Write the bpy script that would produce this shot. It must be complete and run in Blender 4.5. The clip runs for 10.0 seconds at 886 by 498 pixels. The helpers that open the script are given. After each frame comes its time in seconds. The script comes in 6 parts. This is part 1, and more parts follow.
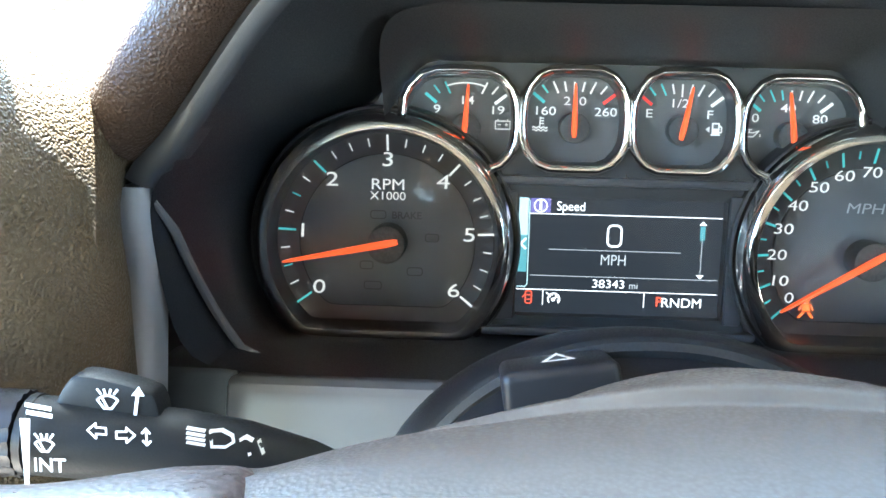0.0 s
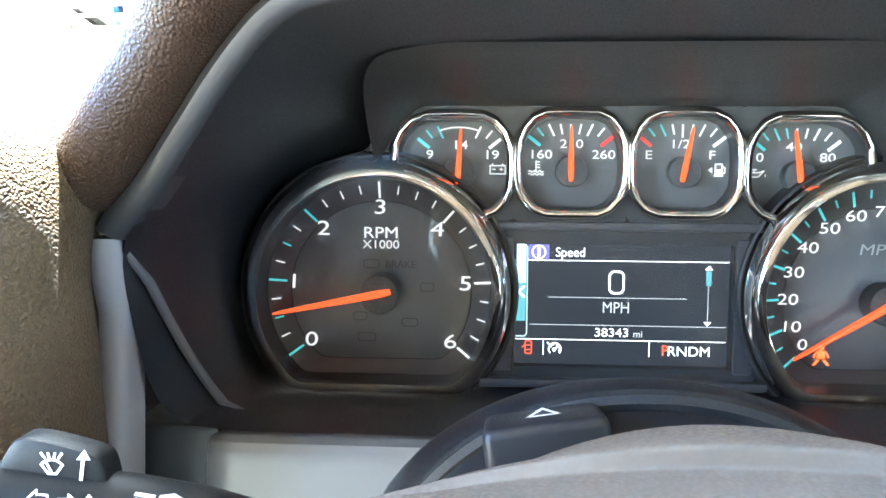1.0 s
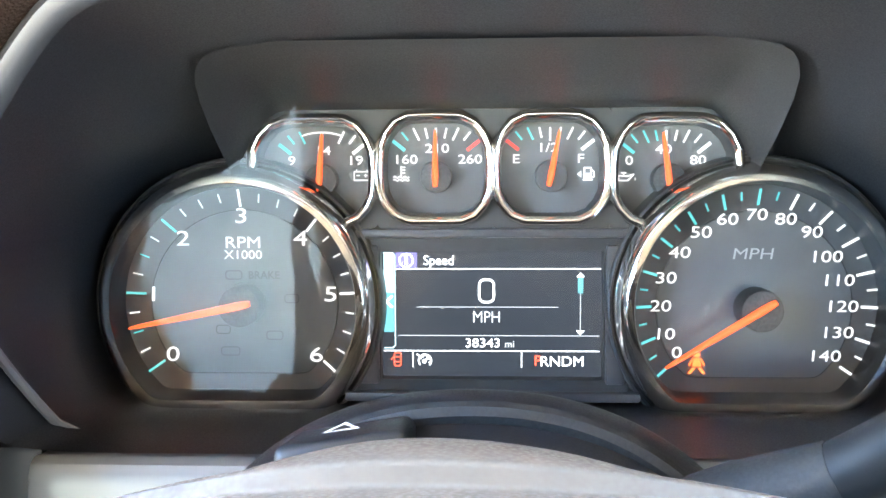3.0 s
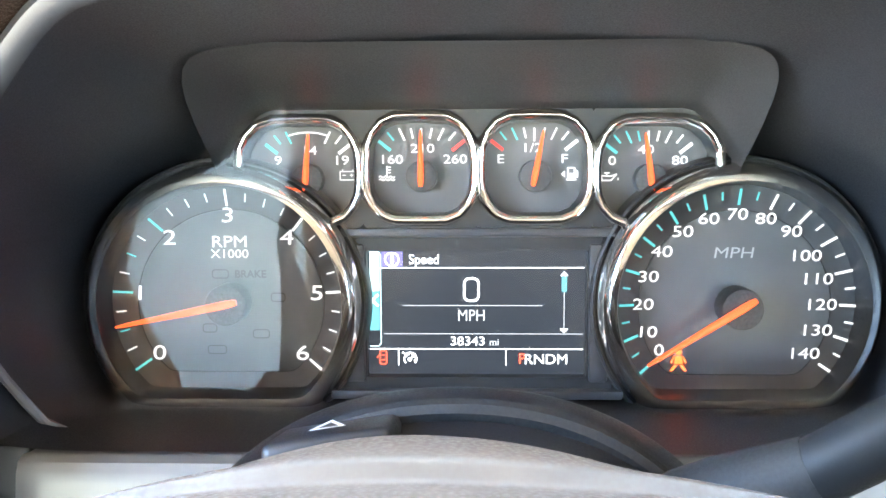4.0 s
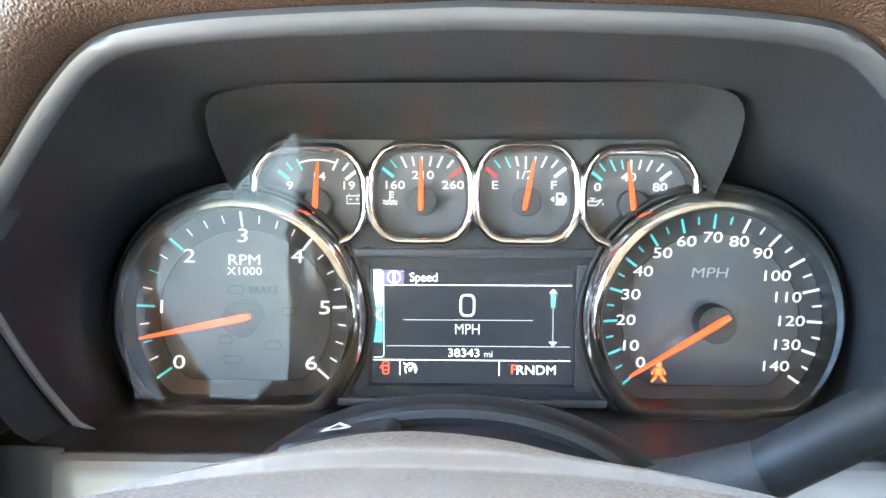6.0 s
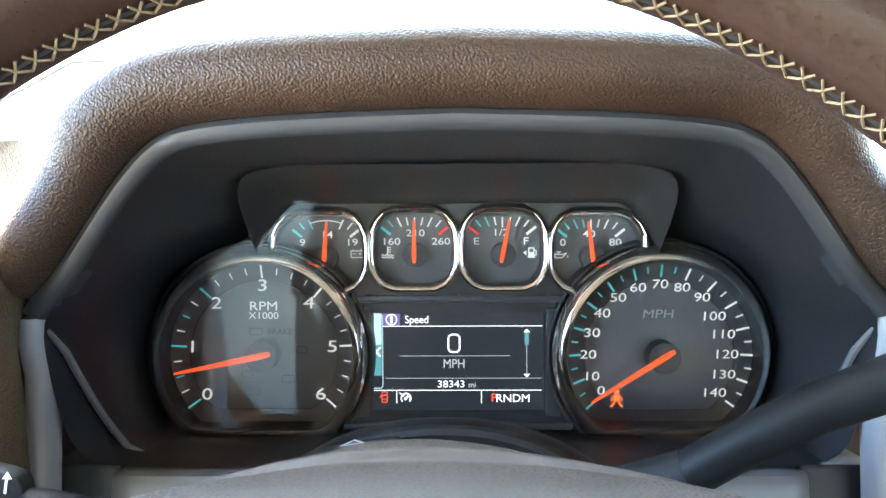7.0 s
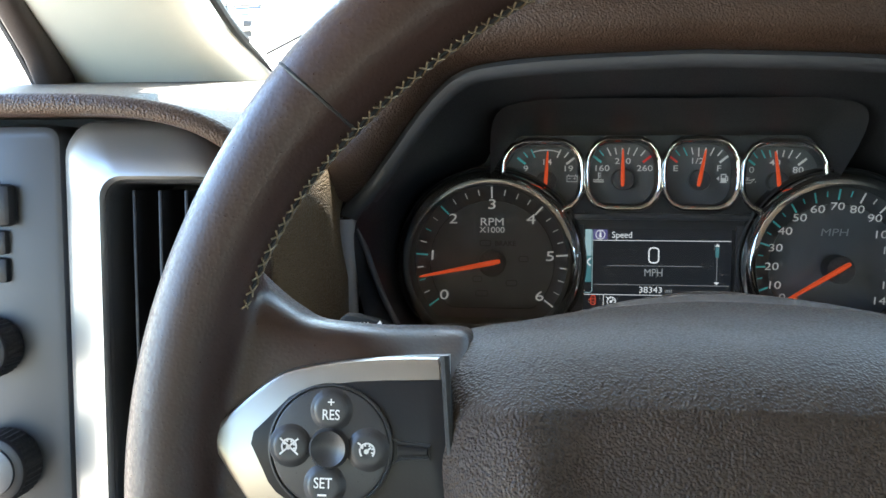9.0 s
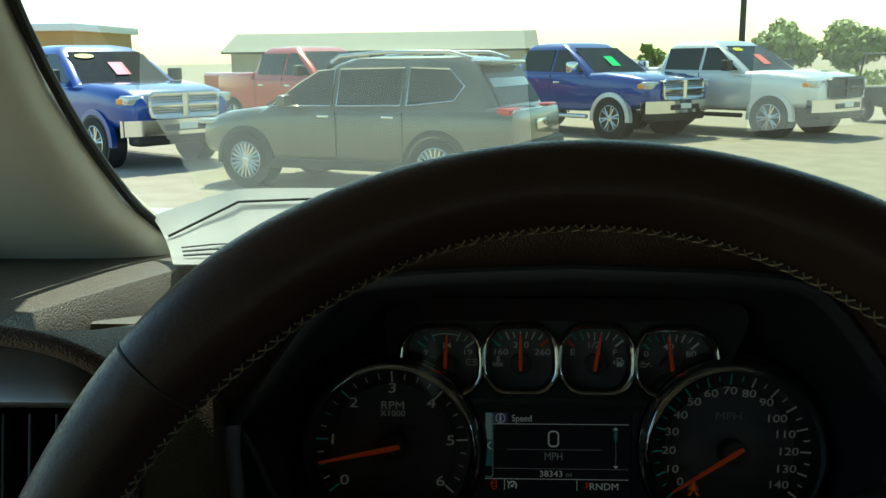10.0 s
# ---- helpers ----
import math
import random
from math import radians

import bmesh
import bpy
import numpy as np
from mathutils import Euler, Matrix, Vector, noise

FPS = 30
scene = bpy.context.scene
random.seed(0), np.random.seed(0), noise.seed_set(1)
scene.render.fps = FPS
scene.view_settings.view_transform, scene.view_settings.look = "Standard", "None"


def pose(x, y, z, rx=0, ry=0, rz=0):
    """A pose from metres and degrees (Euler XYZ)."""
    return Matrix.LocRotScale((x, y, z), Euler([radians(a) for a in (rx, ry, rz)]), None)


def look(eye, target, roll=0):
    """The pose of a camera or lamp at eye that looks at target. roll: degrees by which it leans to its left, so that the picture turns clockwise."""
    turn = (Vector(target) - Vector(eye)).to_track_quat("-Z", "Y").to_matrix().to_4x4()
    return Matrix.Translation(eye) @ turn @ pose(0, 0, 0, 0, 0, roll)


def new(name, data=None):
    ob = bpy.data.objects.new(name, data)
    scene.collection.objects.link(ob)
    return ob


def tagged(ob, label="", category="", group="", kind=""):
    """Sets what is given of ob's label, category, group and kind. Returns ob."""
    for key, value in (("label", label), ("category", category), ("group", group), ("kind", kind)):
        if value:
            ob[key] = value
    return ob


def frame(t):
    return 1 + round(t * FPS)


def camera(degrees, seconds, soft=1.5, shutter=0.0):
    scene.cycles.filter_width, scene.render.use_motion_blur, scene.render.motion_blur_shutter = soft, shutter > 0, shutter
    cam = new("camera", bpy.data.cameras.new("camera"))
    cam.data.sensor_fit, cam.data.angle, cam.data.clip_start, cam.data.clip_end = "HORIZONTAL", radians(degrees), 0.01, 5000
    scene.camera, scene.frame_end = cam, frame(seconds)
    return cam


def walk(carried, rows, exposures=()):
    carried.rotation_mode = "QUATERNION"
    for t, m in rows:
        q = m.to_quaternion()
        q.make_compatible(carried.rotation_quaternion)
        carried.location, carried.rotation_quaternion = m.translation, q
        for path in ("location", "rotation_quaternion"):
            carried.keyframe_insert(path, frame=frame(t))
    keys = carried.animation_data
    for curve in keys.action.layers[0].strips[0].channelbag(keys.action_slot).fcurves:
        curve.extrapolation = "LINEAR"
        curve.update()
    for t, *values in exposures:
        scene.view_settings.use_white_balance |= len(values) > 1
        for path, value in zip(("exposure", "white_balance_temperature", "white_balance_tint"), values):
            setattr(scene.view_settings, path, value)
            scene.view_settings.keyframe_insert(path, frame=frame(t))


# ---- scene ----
from mathutils.bvhtree import BVHTree
# Dash frame: x to the right, y into the dash, z up along the gauge faces; the faces lean back by 13 degrees.
DASH = pose(0, 0, 1.36, -13, 0, 0)
cam = camera(52.4, 10.0)
PATH = [
    (0, (-0.065, -0.411, 0.058), (-0.14, 1.562, -0.259), 1.4),
    (0.5, (-0.076, -0.409, 0.061), (-0.155, 1.572, -0.206), 0.6),
    (1, (-0.051, -0.397, 0.056), (-0.19, 1.588, -0.153), 0.3),
    (1.5, (-0.027, -0.387, 0.050), (-0.236, 1.596, -0.136), 0.3),
    (2, (-0.013, -0.38, 0.052), (-0.163, 1.606, -0.131), 0.0),
    (2.5, (-0.003, -0.38, 0.054), (-0.142, 1.606, -0.135), -0.4),
    (3, (-0.002, -0.381, 0.052), (-0.099, 1.609, -0.124), -0.3),
    (4.5, (-0.001, -0.389, 0.053), (-0.064, 1.602, -0.131), -0.2),
    (5, (0.0, -0.396, 0.052), (-0.062, 1.597, -0.132), -0.1),
    (6.5, (0.002, -0.444, 0.069), (-0.074, 1.551, -0.051), 0.1),
    (7, (0.001, -0.491, 0.073), (-0.035, 1.507, -0.012), -0.3),
    (7.5, (-0.007, -0.542, 0.053), (-0.048, 1.456, -0.032), -0.4),
    (8, (-0.038, -0.559, 0.031), (-0.1, 1.437, -0.084), -0.6),
    (8.3, (-0.055, -0.567, 0.026), (-0.201, 1.42, -0.142), -0.9),
    (8.5, (-0.063, -0.574, 0.027), (-0.238, 1.411, -0.146), -0.7),
    (8.8, (-0.073, -0.585, 0.042), (-0.277, 1.397, -0.136), -0.4),
    (9, (-0.077, -0.589, 0.055), (-0.285, 1.392, -0.12), 0.1),
    (9.3, (-0.076, -0.595, 0.075), (-0.284, 1.389, -0.065), 0.6),
    (9.5, (-0.071, -0.596, 0.083), (-0.266, 1.392, 0.0), 0.5),
    (9.7, (-0.06, -0.594, 0.095), (-0.227, 1.399, 0.06), 0.5),
    (10, (-0.041, -0.587, 0.112), (-0.152, 1.41, 0.15), -0.0),
]
EXPOSURES = [(0, 6.5, 6000, 3), (1, 6.85, 6150, 6), (2.5, 7.3, 6350, 9), (5, 7.4, 6550, 10), (6.5, 6.95, 6300, 6), (7, 6.15, 6300, 6), (7.5, 5.65, 6500, 7), (8, 5.35, 6500, 6), (8.5, 5.3, 6450, 8), (9, 4.7, 6350, 6), (9.3, 3.75, 6350, -2), (9.5, 3.1, 6350, -6), (9.7, 2.25, 6450, -12), (10, 1.3, 6550, -19)]
walk(cam, [(t, DASH @ look(eye, target, roll)) for t, eye, target, roll in PATH], EXPOSURES)

# ---- light ----
SUN_AZ, SUN_EL = -12.0, 56.0   # degrees from straight ahead (minus: to the left), and above the horizon
sun = new("sun", bpy.data.lights.new("sun", "SUN"))
sun.data.energy, sun.data.angle, sun.data.color = 2.7, radians(0.53), (1, 0.95, 0.87)
to_sun = Vector((math.sin(radians(SUN_AZ)) * math.cos(radians(SUN_EL)), math.cos(radians(SUN_AZ)) * math.cos(radians(SUN_EL)), math.sin(radians(SUN_EL))))
sun.matrix_world = look(to_sun * 50, (0, 0, 0))
world = bpy.data.worlds.new("sky")
scene.world = world
world.use_nodes = True
sky = world.node_tree.nodes.new("ShaderNodeTexSky")
sky.sky_type, sky.sun_disc = "NISHITA", False
sky.sun_elevation, sky.sun_rotation = radians(SUN_EL), radians(SUN_AZ)
sky.air_density, sky.dust_density, sky.ozone_density = 1.1, 0.6, 3.0
world.node_tree.links.new(sky.outputs[0], world.node_tree.nodes["Background"].inputs[0])
world.node_tree.nodes["Background"].inputs[1].default_value = 0.11


# ---- materials ----
def nodes_of(name):
    m = bpy.data.materials.new(name)
    m.use_nodes = True
    nt = m.node_tree
    return m, nt, nt.nodes["Principled BSDF"]


def ramp(nt, fac, stops):
    r = nt.nodes.new("ShaderNodeValToRGB")
    while len(r.color_ramp.elements) < len(stops):
        r.color_ramp.elements.new(0.5)
    for e, (p, c) in zip(r.color_ramp.elements, stops):
        e.position, e.color = p, (*c, 1)
    nt.links.new(fac, r.inputs[0])
    return r.outputs[0]


def noise_of(nt, scale, detail=3.0, stretch=(1, 1, 1)):
    tc, mp, n = (nt.nodes.new(k) for k in ("ShaderNodeTexCoord", "ShaderNodeMapping", "ShaderNodeTexNoise"))
    mp.inputs["Scale"].default_value = stretch
    n.inputs["Scale"].default_value, n.inputs["Detail"].default_value = scale, detail
    nt.links.new(tc.outputs["Object"], mp.inputs[0])
    nt.links.new(mp.outputs[0], n.inputs["Vector"])
    return n.outputs["Fac"]


def bump_into(nt, bsdf, height, strength, distance):
    b = nt.nodes.new("ShaderNodeBump")
    b.inputs["Strength"].default_value, b.inputs["Distance"].default_value = strength, distance
    nt.links.new(height, b.inputs["Height"])
    nt.links.new(b.outputs[0], bsdf.inputs["Normal"])


def surface(name, color, rough=0.5, metal=0.0, var=0.15, coarse=25.0, fine=900.0, bump=0.15, depth=0.0003, coat=0.0, spec=0.5, stretch=(1, 1, 1), emit=0.0, rough_var=0.12):
    """A painted, moulded or metal surface with stains at one scale and grain at another."""
    m, nt, b = nodes_of(name)
    big = noise_of(nt, coarse, 4.0, stretch)
    lo, hi = [tuple(max(0.0, c * k) for c in color) for k in (1 - var, 1 + var)]
    nt.links.new(ramp(nt, big, [(0.3, lo), (0.7, hi)]), b.inputs["Base Color"])
    small = noise_of(nt, fine, 2.0, stretch)
    if rough_var:
        r0, r1 = max(0.02, rough - rough_var), min(1.0, rough + rough_var)
        nt.links.new(ramp(nt, small, [(0.25, (r0,) * 3), (0.75, (r1,) * 3)]), b.inputs["Roughness"])
    else:
        b.inputs["Roughness"].default_value = rough
    b.inputs["Metallic"].default_value = metal
    b.inputs["Coat Weight"].default_value = coat
    b.inputs["Specular IOR Level"].default_value = spec
    if bump:
        bump_into(nt, b, small, bump, depth)
    if emit:
        b.inputs["Emission Color"].default_value = (*color, 1)
        b.inputs["Emission Strength"].default_value = emit
    return m


def leather(name, color, rough=0.42, cell=420.0, bump=0.5, depth=0.0006, var=0.14, spec=0.5, fade=None):
    """Grained leather: pebbles from a cell pattern, wrinkles and worn tone from noise."""
    m, nt, b = nodes_of(name)
    tc, vo = nt.nodes.new("ShaderNodeTexCoord"), nt.nodes.new("ShaderNodeTexVoronoi")
    warp, mixv = nt.nodes.new("ShaderNodeTexNoise"), nt.nodes.new("ShaderNodeMix")
    warp.inputs["Scale"].default_value, warp.inputs["Detail"].default_value = cell * 0.5, 2.0
    mixv.data_type = "VECTOR"
    mixv.inputs["Factor"].default_value = 0.0007
    nt.links.new(tc.outputs["Object"], warp.inputs["Vector"])
    nt.links.new(tc.outputs["Object"], mixv.inputs["A"])
    nt.links.new(warp.outputs["Color"], mixv.inputs["B"])
    nt.links.new(mixv.outputs["Result"], vo.inputs["Vector"])
    vo.feature = "SMOOTH_F1"
    vo.inputs["Scale"].default_value = cell
    tone = noise_of(nt, 14.0, 5.0)
    lo, hi = [tuple(c * k for c in color) for k in (1 - var, 1 + var)]
    nt.links.new(ramp(nt, tone, [(0.3, lo), (0.7, hi)]), b.inputs["Base Color"])
    nt.links.new(ramp(nt, vo.outputs["Distance"], [(0.0, (rough - 0.1,) * 3), (0.7, (rough + 0.2,) * 3)]), b.inputs["Roughness"])
    b.inputs["Specular IOR Level"].default_value = spec
    inv = nt.nodes.new("ShaderNodeMath")
    inv.operation = "SUBTRACT"
    inv.inputs[0].default_value = 1.0
    nt.links.new(vo.outputs["Distance"], inv.inputs[1])
    bump_into(nt, b, inv.outputs[0], bump, depth)
    if fade:
        # the grain runs out towards the smooth upper roll
        sep, mr = nt.nodes.new("ShaderNodeSeparateXYZ"), nt.nodes.new("ShaderNodeMapRange")
        nt.links.new(tc.outputs["Object"], sep.inputs[0])
        nt.links.new(sep.outputs["Z"], mr.inputs["Value"])
        mr.inputs["From Min"].default_value, mr.inputs["From Max"].default_value = fade
        mr.inputs["To Min"].default_value, mr.inputs["To Max"].default_value = bump, bump * 0.02
        grain = [n for n in nt.nodes if n.type == "BUMP"][0]
        nt.links.new(mr.outputs[0], grain.inputs["Strength"])
    return m


def clear_pane(name, tint=(1, 1, 1), ior=1.5):
    """A thin clear pane: see-through, with the gloss of its face."""
    m = bpy.data.materials.new(name)
    m.use_nodes = True
    nt = m.node_tree
    nt.nodes.remove(nt.nodes["Principled BSDF"])
    out = nt.nodes["Material Output"]
    fr, mix, tr, gl = (nt.nodes.new(k) for k in ("ShaderNodeFresnel", "ShaderNodeMixShader", "ShaderNodeBsdfTransparent", "ShaderNodeBsdfGlossy"))
    fr.inputs["IOR"].default_value = ior
    tr.inputs["Color"].default_value = (*tint, 1)
    gl.inputs["Roughness"].default_value = 0.0
    gl.inputs["Color"].default_value = (1, 1, 1, 1)
    nt.links.new(fr.outputs[0], mix.inputs[0])
    nt.links.new(tr.outputs[0], mix.inputs[1])
    nt.links.new(gl.outputs[0], mix.inputs[2])
    nt.links.new(mix.outputs[0], out.inputs[0])
    return m


def glow(name, color, strength, base=(0.02, 0.02, 0.02), rough=0.3):
    """A lit display segment."""
    m, nt, b = nodes_of(name)
    b.inputs["Base Color"].default_value = (*base, 1)
    b.inputs["Roughness"].default_value = rough
    b.inputs["Emission Color"].default_value = (*color, 1)
    b.inputs["Emission Strength"].default_value = strength
    return m


HOOD_LEATHER = leather("brown_hood_leather", (0.044, 0.0238, 0.0146), 0.42, 1050, 1.0, 0.0006, spec=0.38)
PANEL_LEATHER = leather("olive_brown_panel_leather", (0.086, 0.060, 0.032), 0.46, 1150, 1.0, 0.0007, spec=0.42)
TOP_PAD = leather("dark_grey_brown_dash_top", (0.070, 0.052, 0.038), 0.45, 1100, 1.0, 0.0006, spec=0.4)
WHEEL_LEATHER = leather("dark_brown_wheel_leather", (0.034, 0.0165, 0.0118), 0.34, 900, 0.22, 0.0003, spec=0.5)
PAD_VINYL = leather("dark_brown_pebbled_vinyl", (0.045, 0.0315, 0.024), 0.42, 1200, 1.0, 0.0008, var=0.05, spec=0.27, fade=(0.048, 0.068))
BLACK = surface("black_moulded_plastic", (0.034, 0.035, 0.037), 0.5, var=0.15, fine=1600, bump=0.12, depth=0.0002)
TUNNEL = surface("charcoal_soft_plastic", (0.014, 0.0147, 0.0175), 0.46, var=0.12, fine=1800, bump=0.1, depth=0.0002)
FASCIA = surface("grey_black_fascia_plastic", (0.065, 0.066, 0.071), 0.36, var=0.12, fine=1500, bump=0.12, depth=0.0002)
LIP_PLASTIC = surface("soft_charcoal_lip", (0.039, 0.040, 0.044), 0.4, var=0.1, fine=1600, bump=0.1, depth=0.0002)
FASCIA_LOW = surface("satin_dark_grey_panel", (0.155, 0.157, 0.166), 0.38, 0.15, var=0.05, fine=1500, bump=0, rough_var=0.03)
UPRIGHT = surface("satin_mid_grey_trim", (0.36, 0.365, 0.38), 0.36, 0.15, var=0.05, fine=1500, bump=0, rough_var=0.03)
CEILING_PANEL = surface("warm_charcoal_plastic", (0.023, 0.0225, 0.023), 0.45, var=0.1, fine=1800, bump=0.08, depth=0.0002)
COLUMN = surface("black_column_plastic", (0.016, 0.016, 0.018), 0.4, fine=1500, bump=0.15, depth=0.0002, spec=0.3)
LEVER = surface("soft_black_lever", (0.014, 0.015, 0.016), 0.5, fine=1500, bump=0.2, depth=0.0002, spec=0.2)
VENT_SATIN = surface("dull_satin_silver", (0.30, 0.295, 0.285), 0.36, 0.85, 0.02, coarse=40, fine=900, bump=0.0, rough_var=0)
GAUGE_FACE = surface("charcoal_dial_face", (0.13, 0.131, 0.135), 0.38, var=0.1, coarse=40, fine=2200, bump=0.06, depth=0.0001)
GAUGE_RIM = surface("black_dial_rim", (0.032, 0.033, 0.035), 0.35, var=0.1, fine=2200, bump=0.05, depth=0.0001)
GAUGE_RING = surface("satin_charcoal_ring", (0.085, 0.086, 0.090), 0.42, var=0.08, coarse=40, fine=2200, bump=0.05, depth=0.0001)
SWITCH = surface("soft_grey_black_switch", (0.046, 0.046, 0.049), 0.38, var=0.1, fine=1500, bump=0.12, depth=0.0002)
HUB = surface("textured_black_hub", (0.075, 0.074, 0.073), 0.55, var=0.25, coarse=900, fine=2500, bump=0.3, depth=0.0003)
CHROME = surface("bright_chrome", (0.82, 0.81, 0.79), 0.07, 1.0, 0.03, fine=600, bump=0.0, rough_var=0.03)
SATIN = surface("brushed_satin_silver", (0.46, 0.45, 0.43), 0.30, 0.85, 0.02, coarse=40, fine=900, bump=0.0, rough_var=0)
PANEL_SILVER = surface("grey_satin_paint", (0.072, 0.075, 0.083), 0.38, 0.6, 0.04, coarse=8, bump=0, rough_var=0)
NEEDLE = surface("orange_red_needle", (0.90, 0.10, 0.025), 0.4, var=0.03, bump=0, emit=0.014)
# White, teal and red dial prints carry an added faint glow for contrast.
PRINT_WHITE = surface("white_dial_print", (0.66, 0.66, 0.64), 0.5, var=0.03, bump=0, emit=0.012)
PRINT_GREY = surface("grey_dial_print", (0.48, 0.48, 0.47), 0.5, var=0.03, bump=0)
PRINT_TEAL = surface("teal_dial_print", (0.10, 0.52, 0.52), 0.5, var=0.03, bump=0, emit=0.008)
PRINT_RED = surface("red_dial_print", (0.80, 0.05, 0.04), 0.5, var=0.03, bump=0, emit=0.010)
PRINT_GHOST = surface("unlit_telltale_print", (0.068, 0.066, 0.066), 0.5, var=0.05, bump=0)
MARK_WHITE = surface("white_symbol_print", (0.78, 0.78, 0.76), 0.5, var=0.04, bump=0)
LCD = glow("dark_display_glass", (0.05, 0.06, 0.075), 0.007, (0.012, 0.013, 0.016), 0.35)
LCD_WHITE = glow("white_display_light", (0.9, 0.95, 1.0), 0.030)
LCD_GREY = glow("grey_display_light", (0.55, 0.6, 0.65), 0.018)
LCD_TEAL = glow("teal_display_light", (0.20, 0.62, 0.70), 0.011)
LCD_PALE = glow("pale_blue_display_light", (0.60, 0.90, 0.97), 0.019)
LCD_VIOLET = glow("violet_display_light", (0.22, 0.2, 0.55), 0.015)
LCD_RED = glow("red_display_light", (0.95, 0.10, 0.05), 0.026)
TELLTALE = glow("amber_red_telltale_light", (1.0, 0.16, 0.03), 0.026)
STITCH = surface("tan_thread", (0.19, 0.145, 0.09), 0.8, var=0.2, coarse=300, fine=3000, bump=0.4, depth=0.0003)
PILLAR = surface("beige_woven_trim", (0.72, 0.66, 0.53), 0.85, var=0.06, coarse=12, fine=1500, bump=0.35, depth=0.0004)
HEADLINER = surface("beige_headliner", (0.26, 0.24, 0.205), 0.9, var=0.06, coarse=8, fine=900, bump=0.3, depth=0.0005)
CAB_TRIM = surface("brown_cab_trim", (0.085, 0.074, 0.064), 0.7, var=0.12, coarse=8, fine=800, bump=0.2, depth=0.0004)
CAB_BEIGE = surface("warm_brown_cab_trim", (0.20, 0.17, 0.14), 0.75, var=0.12, coarse=8, fine=800, bump=0.2, depth=0.0004)
RUBBER = surface("black_rubber_seal", (0.015, 0.015, 0.015), 0.7, var=0.2, fine=900, bump=0.3, depth=0.0003)
WINDOW_SEAL = surface("dark_brown_seal", (0.045, 0.032, 0.025), 0.45, var=0.15, fine=900, bump=0.2, depth=0.0003)
PAPER = surface("white_paper", (0.82, 0.82, 0.80), 0.75, var=0.03, coarse=12, fine=60, bump=0, rough_var=0.05)
GOLD = surface("gold_emblem_fill", (0.72, 0.46, 0.10), 0.42, 0.6, 0.08, coarse=200, fine=1500, bump=0.0, rough_var=0)
gold_b, gold_c = GOLD.node_tree.nodes["Principled BSDF"], GOLD.node_tree.nodes.new("ShaderNodeTexChecker")
gold_c.inputs["Scale"].default_value = 2000
gold_c.inputs["Color1"].default_value, gold_c.inputs["Color2"].default_value = (0.62, 0.42, 0.11, 1), (0.36, 0.21, 0.04, 1)
GOLD.node_tree.links.new(gold_c.outputs["Color"], gold_b.inputs["Base Color"])
GOLD.node_tree.links.new(GOLD.node_tree.nodes.new("ShaderNodeTexCoord").outputs["Object"], gold_c.inputs["Vector"])
bump_into(GOLD.node_tree, gold_b, gold_c.outputs["Fac"], 0.5, 0.0003)
PANE = clear_pane("clear_lens", (0.97, 0.97, 0.97), 1.36)
WINDSHIELD = clear_pane("green_tinted_glass", (0.87, 0.90, 0.77), 1.78)
# Unseen panes: tints set by how much light each should pass.
SIDE_GLASS = clear_pane("smoked_glass", (0.06, 0.06, 0.058), 1.5)
TINTED = clear_pane("dark_tinted_glass", (0.31, 0.265, 0.20), 1.5)
REAR_GLASS = clear_pane("grey_tinted_glass", (0.31, 0.31, 0.31), 1.5)
CAR_GLASS = surface("dark_car_glass", (0.022, 0.028, 0.027), 0.06, var=0.05, coarse=1.5, bump=0, rough_var=0)
TYRE = surface("black_tyre", (0.022, 0.021, 0.02), 0.8, var=0.25, coarse=20, fine=200, bump=0.3, depth=0.003)
WHEEL_CHROME = surface("bright_wheel_metal", (0.72, 0.72, 0.70), 0.18, 0.9, 0.05, bump=0)
CAR_CHROME = surface("car_chrome", (0.78, 0.78, 0.76), 0.12, 1.0, 0.05, coarse=6, bump=0)
CAR_BLACK = surface("black_car_trim", (0.02, 0.02, 0.02), 0.5, var=0.2, coarse=10, fine=200, bump=0.1)
LAMP_CLEAR = surface("clear_headlamp", (0.6, 0.6, 0.56), 0.12, 0.4, 0.15, coarse=20, bump=0)
LAMP_AMBER = surface("amber_lamp", (0.8, 0.32, 0.05), 0.2, var=0.1, bump=0)
LAMP_RED = surface("red_tail_lamp", (0.55, 0.02, 0.025), 0.15, var=0.1, bump=0)


def car_paint(name, color, flake=0.25):
    return surface(name, color, 0.28, flake, 0.05, coarse=2, fine=900, bump=0.0, coat=1.0, rough_var=0)


# ---- mesh helpers ----
BASE = {}


def thing(name, base=(0, 0, 0), label="", category="", group="", kind="", m=DASH):
    """An empty at the base of a thing; its parts are given in the frame m, where base lies too."""
    ob = new(name)
    ob.empty_display_size = 0.02
    ob.matrix_world = m @ Matrix.Translation(base)
    BASE[ob.name] = Vector(base)
    return tagged(ob, label, category, group, kind)


